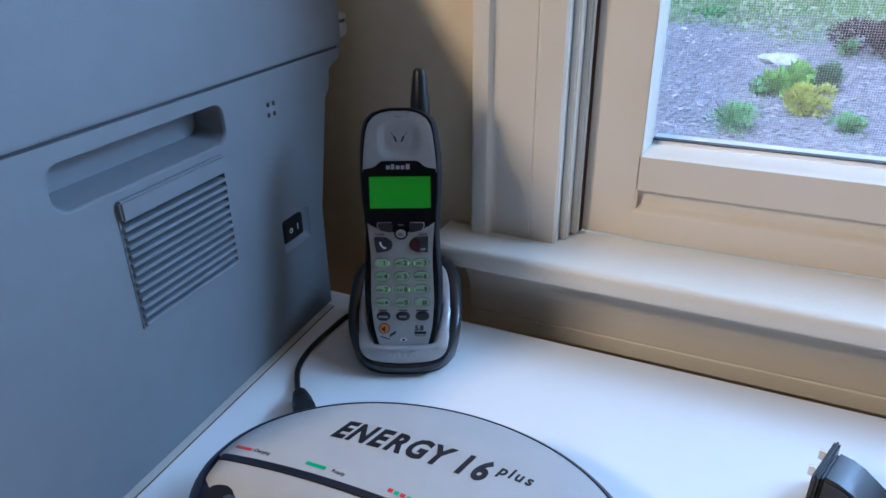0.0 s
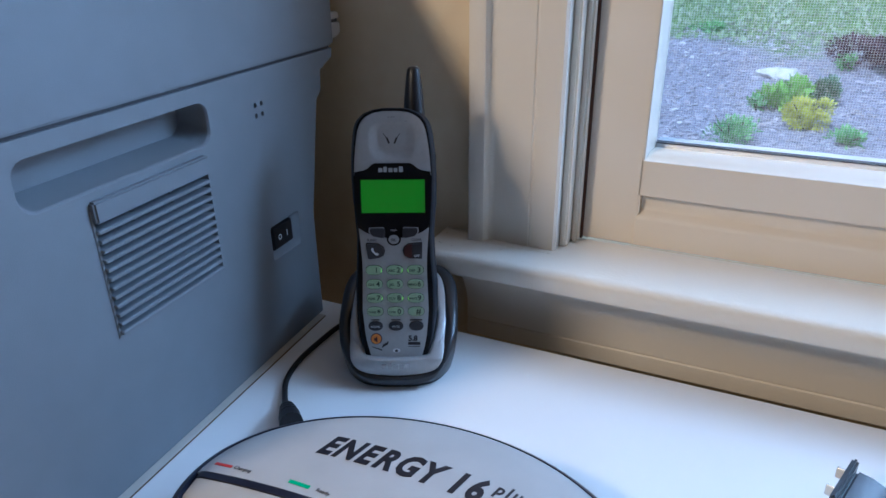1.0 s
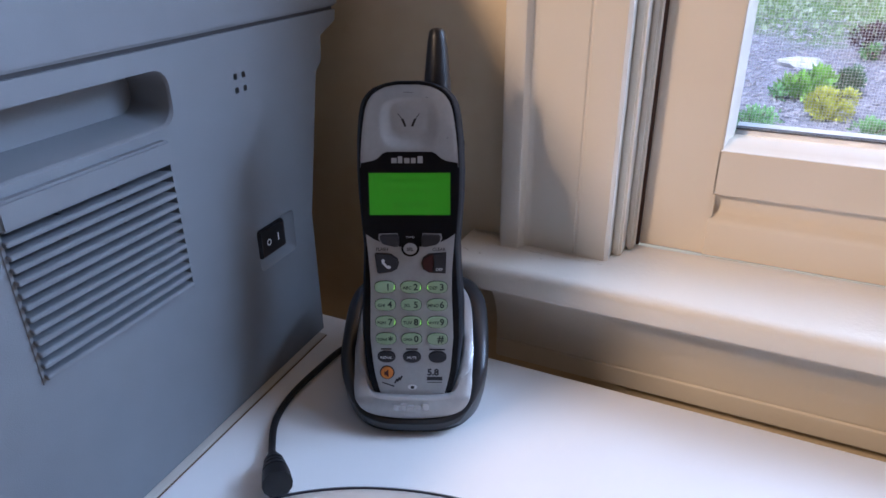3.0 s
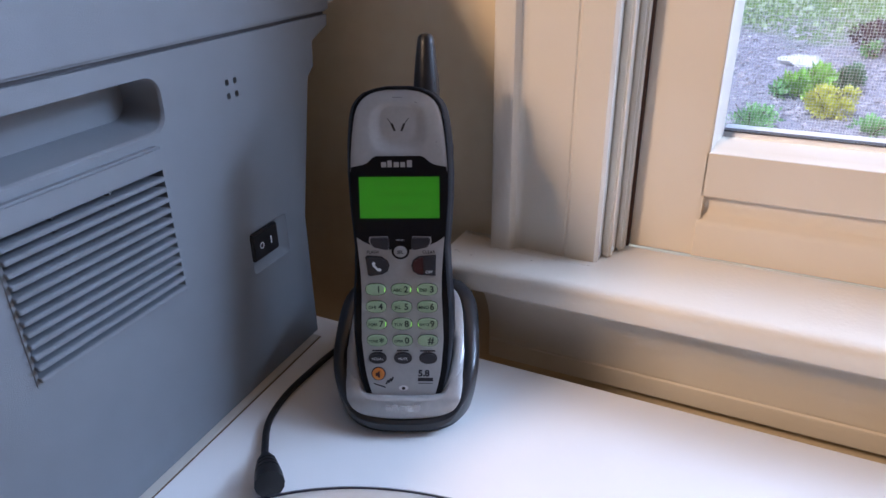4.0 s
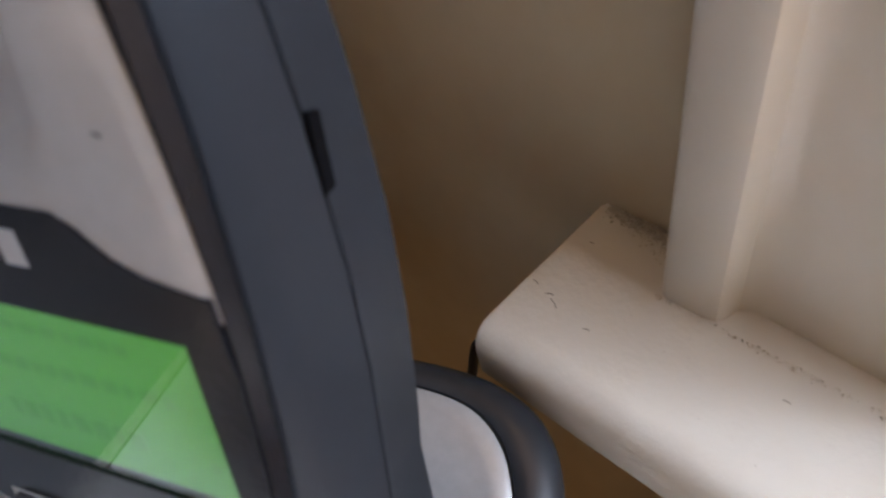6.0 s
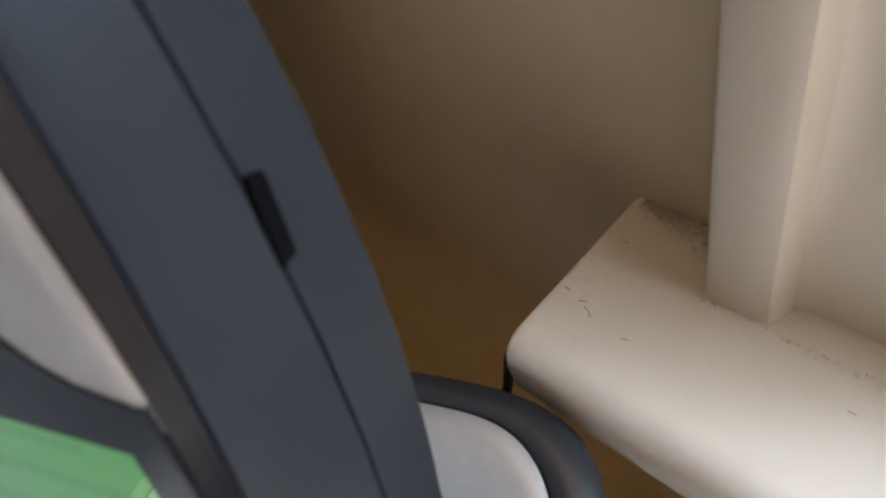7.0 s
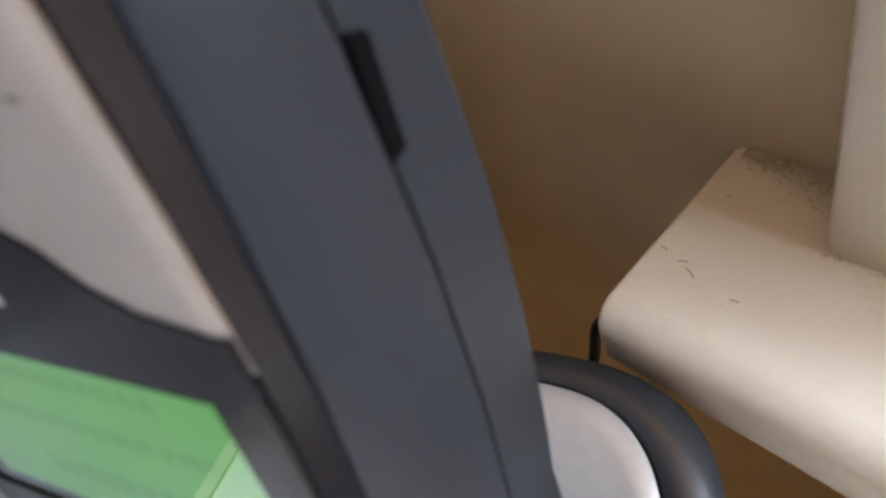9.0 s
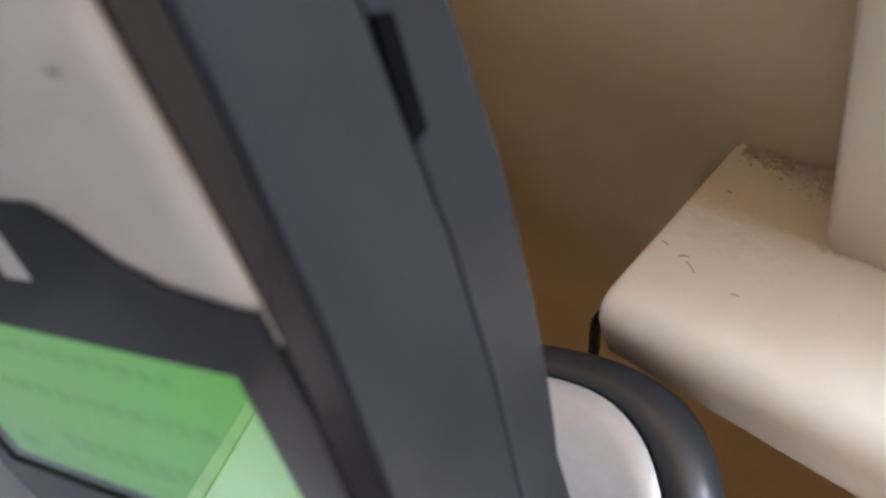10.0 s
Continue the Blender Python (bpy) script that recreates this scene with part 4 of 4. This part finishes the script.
OUTER = [(32.2, 25), (32.0, 20), (31.6, 14), (30.9, 8), (29.4, 2.4), (26.0, -2.4), (19.5, -5.2), (10, -6.4), (0, -6.8)]
INNER = [(26.6, 25), (26.0, 20), (24.9, 14), (23.4, 9.5), (21.6, 7.0), (19.6, 5.9), (15.5, 5.4), (8.5, 5.0), (0, 4.8)]
OUTER += [(-u, v) for u, v in reversed(OUTER[:-1])]
INNER += [(-u, v) for u, v in reversed(INNER[:-1])]
o_line = smoothline([(u, v, 0) for u, v in OUTER], 4)
i_line = smoothline([(u, v, 0) for u, v in INNER], 4)
rings = []
for p, q in zip(o_line, i_line):
    ring = []
    for f, d in ((0.0, -6.0), (0.0, -0.9), (0.04, -0.3), (0.14, 0.0), (0.5, 0.35), (0.88, 0.0), (0.97, -0.35), (1.0, -1.0), (1.0, -4.0)):
        u, v = p.x + (q.x - p.x) * f, p.y + (q.y - p.y) * f
        ring.append(lip_put(u, v, plate_w(v) + d))
    rings.append(ring)
bm = loft(rings)
lp = part("front_lip", bm, M_SILVER, cradle, "silver lip across the front", 0.6)
# raised marks, coloured brighter than the lip in place of highlight and shadow edges
for u, w, h in ((-9.4, 3.0, 2.9), (-5.6, 2.6, 3.8), (-2.0, 3.0, 2.9), (1.9, 2.8, 2.9), (5.6, 3.2, 3.9)):
    part("mark_block", prism([(u, -1.6), (u + w, -1.6), (u + w, -1.6 + h), (u, -1.6 + h)], 4.2, 5.3, lip_put, r=0.0001), M_MARK, lp, "raised silver mark, coloured lighter to stand in for its shading")
part("tray_joint", box(0.0271, 0.0322, 0.0408, 0.0412, 0.0370, 0.0397), M_PRN_IN, cradle, "", 0)

# ---- cable on the desk ----
pts = [(-0.006, -0.078, 0.012), (-0.030, -0.076, 0.006), (-0.047, -0.084, 0.0022), (-0.0495, -0.112, 0.0022), (-0.0488, -0.138, 0.0022), (-0.043, -0.160, 0.0024), (-0.031, -0.178, 0.0035), (-0.0235, -0.186, 0.006)]
cable = thing("charger_cable", pose(0, 0, 0), "thin black cable curling over the desk to a ribbed plug", "cable")
part("wire", tube(smoothline(pts, 10), 0.0019, 10), M_CABLE, cable)
part("wire", tube(smoothline([(-0.012, -0.060, 0.008), (-0.0115, -0.048, 0.012), (-0.0100, -0.041, 0.020), (-0.0070, -0.039, 0.036), (-0.0035, -0.037, 0.0375), (0.004, -0.0375, 0.031), (0.011, -0.038, 0.029), (0.022, -0.034, 0.033)], 8), 0.0013, 8), M_CABLE, cable)
bm = bmesh.new()
axis = Vector((0.0178, -0.0182, 0.004)).normalized()
start = Vector((-0.0240, -0.1855, 0.0062))
prof = [(0.0, 1.9), (0.5, 2.6), (4.0, 2.9), (4.4, 3.9), (6.6, 4.2), (6.8, 3.5), (7.8, 3.5), (8.0, 4.4), (10.2, 4.7), (10.4, 3.9), (11.4, 3.9), (11.6, 4.9), (14.0, 5.2), (14.2, 4.4), (15.2, 4.4), (15.4, 5.4), (24, 5.8)]
tube([start + axis * (d * MM) for d, _ in prof], lambda f: 0.003, 14, bm)
bm.verts.ensure_lookup_table()
for i, (d, r) in enumerate(prof):
    c = start + axis * (d * MM)
    for v in bm.verts[i * 14 : (i + 1) * 14]:
        v.co = c + (v.co - c) * (r * 1.22 / 3.0)
part("strain_relief", bm, M_CABLE, cable, "ribbed black strain relief", 0.5)

# ---- the battery charger ----
charger = thing("battery_charger", pose(0.0985, -0.2700, 0, 0, 0, 5.2), "white domed battery charger with dark stripes and black lettering", "battery charger")
CA, CB = 106.0, 74.0


def dome_z(u, v):
    r2 = (u / CA) ** 2 + (v / CB) ** 2
    return 51.5 - 13.0 * r2 - 3.0 * max(0, r2 - 0.85) / 0.15


def front_v(u):
    return -9.4 - 0.11 * u


bm = bmesh.new()
rows = []
for j in range(25):
    row = []
    for i in range(61):
        a = -1 + 2 * i / 60
        u = CA * math.sin(a * math.pi / 2 * 0.995)
        back = CB * math.sqrt(max(0, 1 - (u / CA) ** 2))
        lowv = min(back - 0.5, front_v(u))
        v = lowv + (back - lowv) * math.sin(j / 24 * math.pi / 2)
        row.append(bm.verts.new((u * MM, v * MM, dome_z(u, v) * MM)))
    rows.append(row)
for a, b in zip(rows, rows[1:]):
    for i in range(60):
        bm.faces.new((a[i], a[i + 1], b[i + 1], b[i]))
edge = [e for e in bm.edges if e.is_boundary]
ext = bmesh.ops.extrude_edge_only(bm, edges=edge)
for g in ext["geom"]:
    if isinstance(g, bmesh.types.BMVert):
        g.co.z -= 0.004
part("cover", bm, M_CHARGER, charger, "white domed cover", 0.8)
ring = lambda s, z: [(CA * s * math.cos(a) * MM, CB * s * math.sin(a) * MM, z * MM) for a in np.linspace(0, 2 * math.pi, 96, endpoint=False)]  # noqa: E731
part("rim_stripe", loft([ring(0.97, 32.5), ring(1.006, 32.8), ring(1.010, 35.4), ring(0.995, 37.0), ring(0.972, 38.2), ring(0.965, 36)]), M_NAVY, charger, "dark navy stripe round the rim", 0.6)
part("base", loft([ring(0.95, 0), ring(0.985, 2), ring(1.0, 14), ring(1.0, 30), ring(0.99, 33.2)]), M_CHARGER, charger, "white base", 0.6)
us = np.linspace(-100, 95, 60)
rings = []
for u in us:
    v = front_v(u)
    z = dome_z(u, v)
    rings.append([(u * MM, v * MM, (z - 2) * MM), (u * MM, v * MM, (z + 0.25) * MM), (u * MM, (v - 3.4) * MM, (z - 0.1) * MM), (u * MM, (v - 3.8) * MM, (z - 3) * MM)])
part("front_stripe", loft(rings), M_NAVY, charger, "dark navy stripe before the battery bay", 0.5)
rings = []
for u in us:
    v = front_v(u) - 3.9
    z = dome_z(u, v)
    w = max(0.0, 1 - (u / CA) ** 2) ** 0.5 * 70
    rings.append([(u * MM, v * MM, (z - 8) * MM), (u * MM, v * MM, (z - 0.7) * MM), (u * MM, (v - 9) * MM, (z - 1.8) * MM), (u * MM, (v - 13) * MM, (z - 4.5) * MM), (u * MM, min(v - 14, -w) * MM, (z - 12) * MM), (u * MM, min(v - 14, -w) * MM, 30 * MM)])
part("battery_bay", loft(rings), M_CHARGER, charger, "pale beige battery bay", 0.6)
for i in range(6):
    u = -82 + i * 30
    v = front_v(u) - 22
    slot = part("battery_slot", prism(mmp(oval(u, v, 11, 7, 24, 3)), (dome_z(u, v) - 9) * MM, (dome_z(u, v) - 3.2) * MM, r=0.0006), M_BLACK, charger, "black battery slot")
    part("contact", prism(mmp(oval(u + 3, v - 1, 3.2, 2.6, 16)), (dome_z(u, v) - 3.3) * MM, (dome_z(u, v) - 2.6) * MM, r=0.0002), M_METAL, slot, "shiny nickel contact")


def on_dome(u, v):
    e = 0.5
    n = Vector(((dome_z(u - e, v) - dome_z(u + e, v)) / (2 * e), (dome_z(u, v - e) - dome_z(u, v + e)) / (2 * e), 1)).normalized()
    x = (Vector((1, 0, 0)) - n * n.x).normalized()
    m = Matrix((x, n.cross(x), n)).transposed().to_4x4()
    m.translation = Vector((u, v, dome_z(u, v))) * MM + n * 0.00012
    return m


# lettering laid on the dome, letter by letter
x = -50.0
for ch, adv in zip("ENERGY 16", (9.4, 11.5, 9.4, 10.4, 11.7, 10.0, 5.0, 7.4, 10.2)):
    if ch != " ":
        lettering("letter", ch, 14.6 * MM, M_INK, charger, on_dome(x + adv / 2, 29.3 - 0.095 * (x + 50)) @ Matrix.Rotation(-0.095, 4, "Z") @ Matrix.Diagonal((1, 1.42, 1, 1)), 0.00008, shear=0.24, bold=0.0006, label="bold black slanted letter")
    x += adv
for ch, adv in zip("plus", (5.0, 2.8, 5.2, 4.6)):
    lettering("letter", ch, 8.2 * MM, M_INK, charger, on_dome(x + adv / 2 + 2.6, 27.0 - 0.095 * (x - 35)) @ Matrix.Rotation(-0.095, 4, "Z") @ Matrix.Diagonal((1, 1.25, 1, 1)), 0.00008, shear=0.24, bold=0.00022)
    x += adv


def dome_bar(u, v, w, h, mat, turn=0.0):
    m = on_dome(u, v)
    bm = box(-w / 2 * MM, w / 2 * MM, -h / 2 * MM, h / 2 * MM, -0.0001, 0.00012)
    bm.transform(m @ Matrix.Rotation(turn, 4, "Z"))
    return part("print_bar", bm, mat, charger, "", 0)


dome_bar(-90, 6.2, 11, 1.5, M_RED, -0.15)
lettering("letters", "Charging", 3.0 * MM, M_INK, charger, on_dome(-78, 4.6) @ Matrix.Rotation(-0.15, 4, "Z"), 0.00006)
dome_bar(-45, 0.6, 11.5, 2.0, M_GREEN, -0.15)
lettering("letters", "Ready", 3.0 * MM, M_INK, charger, on_dome(-32, -1.2) @ Matrix.Rotation(-0.15, 4, "Z"), 0.00006)
for i, mt in enumerate((M_RED, M_GREEN, M_RED, M_GREEN)):
    dome_bar(-4 + i * 3.2, -4.5 - 0.55 * i, 2.4, 2.0, mt, -0.18)
dome_bar(16, -7.0, 9, 1.2, M_INK, -0.18)

# ---- power adapter lying on the desk ----
adapter = thing("power_adapter", pose(0.296, -0.146, 0, 0, 0, -20), "small black wall plug adapter lying on the desk", "power adapter")
body = [(-14, 0.2), (24, 0.2), (26, 3), (23, 8), (0, 22), (-6, 24), (-14, 24.5)]
part("body", prism([(x * MM, z * MM) for x, z in body], -0.015, 0.012, lambda x, z, d: (x, d, z), r=0.0022, seg=3), M_BLACK, adapter, "dark grey moulded case")
part("face_plate", box(-0.0175, -0.0141, -0.0195, 0.0165, 0.0, 0.0270, 0.0012), M_BLACK, adapter, "black face plate")
for y in (-0.0085, 0.0075):
    part("prong", box(-0.0215, -0.0175, y - 0.0008, y + 0.0008, 0.0175, 0.0238, 0.0003), M_METAL, adapter, "shiny metal prong")
for y, z in ((-0.0145, 0.012), (-0.0145, 0.019), (0.012, 0.010)):
    part("screw", prism([(y + 0.0014 * math.cos(a), z + 0.0014 * math.sin(a)) for a in np.linspace(0, 6.2, 10)], -0.0181, -0.0174, lambda p, q, d: (d, p, q)), M_METAL, adapter)
part("cord", tube(smoothline([(0.014, -0.006, 0.006), (0.026, -0.012, 0.004), (0.05, -0.03, 0.0022), (0.10, -0.10, 0.0022), (0.12, -0.2, 0.0022)], 8), 0.0018, 8), M_CABLE, adapter)

# ---- dust and marks on the sill ----
def tiny(name, count, spread, size, mat, label, category, seed):
    rnd = random.Random(seed)
    verts, faces = [], []
    for _ in range(count):
        x, y, z = spread(rnd)
        s, a = size * rnd.uniform(0.4, 1.6), rnd.uniform(0, 6.28)
        n = len(verts)
        c, w = math.cos(a) * s, math.sin(a) * s
        verts += [(x - c, y - w, z), (x + c, y + w, z), (x - w * 0.4, y + c * 0.4, z + s * rnd.uniform(0.1, 0.9))]
        faces.append((n, n + 1, n + 2))
    me = bpy.data.meshes.new(name)
    me.from_pydata(verts, [], faces)
    me.materials.append(mat)
    return tagged(new(name, me), label, category, kind="stuff")


def corner(rnd):
    x = 0.0045 + 0.0215 * rnd.random()
    return x, -abs(rnd.gauss(0, 0.0028)) * (0.5 + (x / 0.026) ** 1.5) - 0.0002, 0.05855


tiny("sill_dust", 1100, corner, 0.00042, M_DUST, "grey-brown fluff gathered where sill meets wall", "dust", 21)
tiny("sill_dust", 260, lambda r: (0.027 + 0.066 * r.random(), -0.0172 - abs(r.gauss(0, 0.0006)), 0.05855), 0.00035, M_DUST, "dust line at the foot of the casing", "dust", 22)
tiny("sill_specks", 40, lambda r: (0.004 + 0.08 * r.random(), -0.004 - 0.036 * r.random(), 0.05855), 0.00018, M_SCUFF, "small dark specks on the painted sill", "specks", 23)
for x, y, l, a in ((0.0117, -0.0315, 0.0014, -0.5), (0.0095, -0.0300, 0.0009, 0.4), (0.0080, -0.0127, 0.0005, 0), (0.0575, -0.0250, 0.0007, 0), (0.0050, -0.0290, 0.0008, -0.2), (0.0210, -0.0330, 0.0007, 0.2)):
    bm = bmesh.new()
    tube([(x - l * math.cos(a), y - l * math.sin(a), 0.0586), (x, y + l * 0.15, 0.0587), (x + l * math.cos(a), y + l * math.sin(a), 0.0586)], 0.00011, 5, bm)
    tagged(mesh_ob("scuff", bm, M_SCUFF), "short dark scratch in the sill's paint", "scratch", kind="structure")
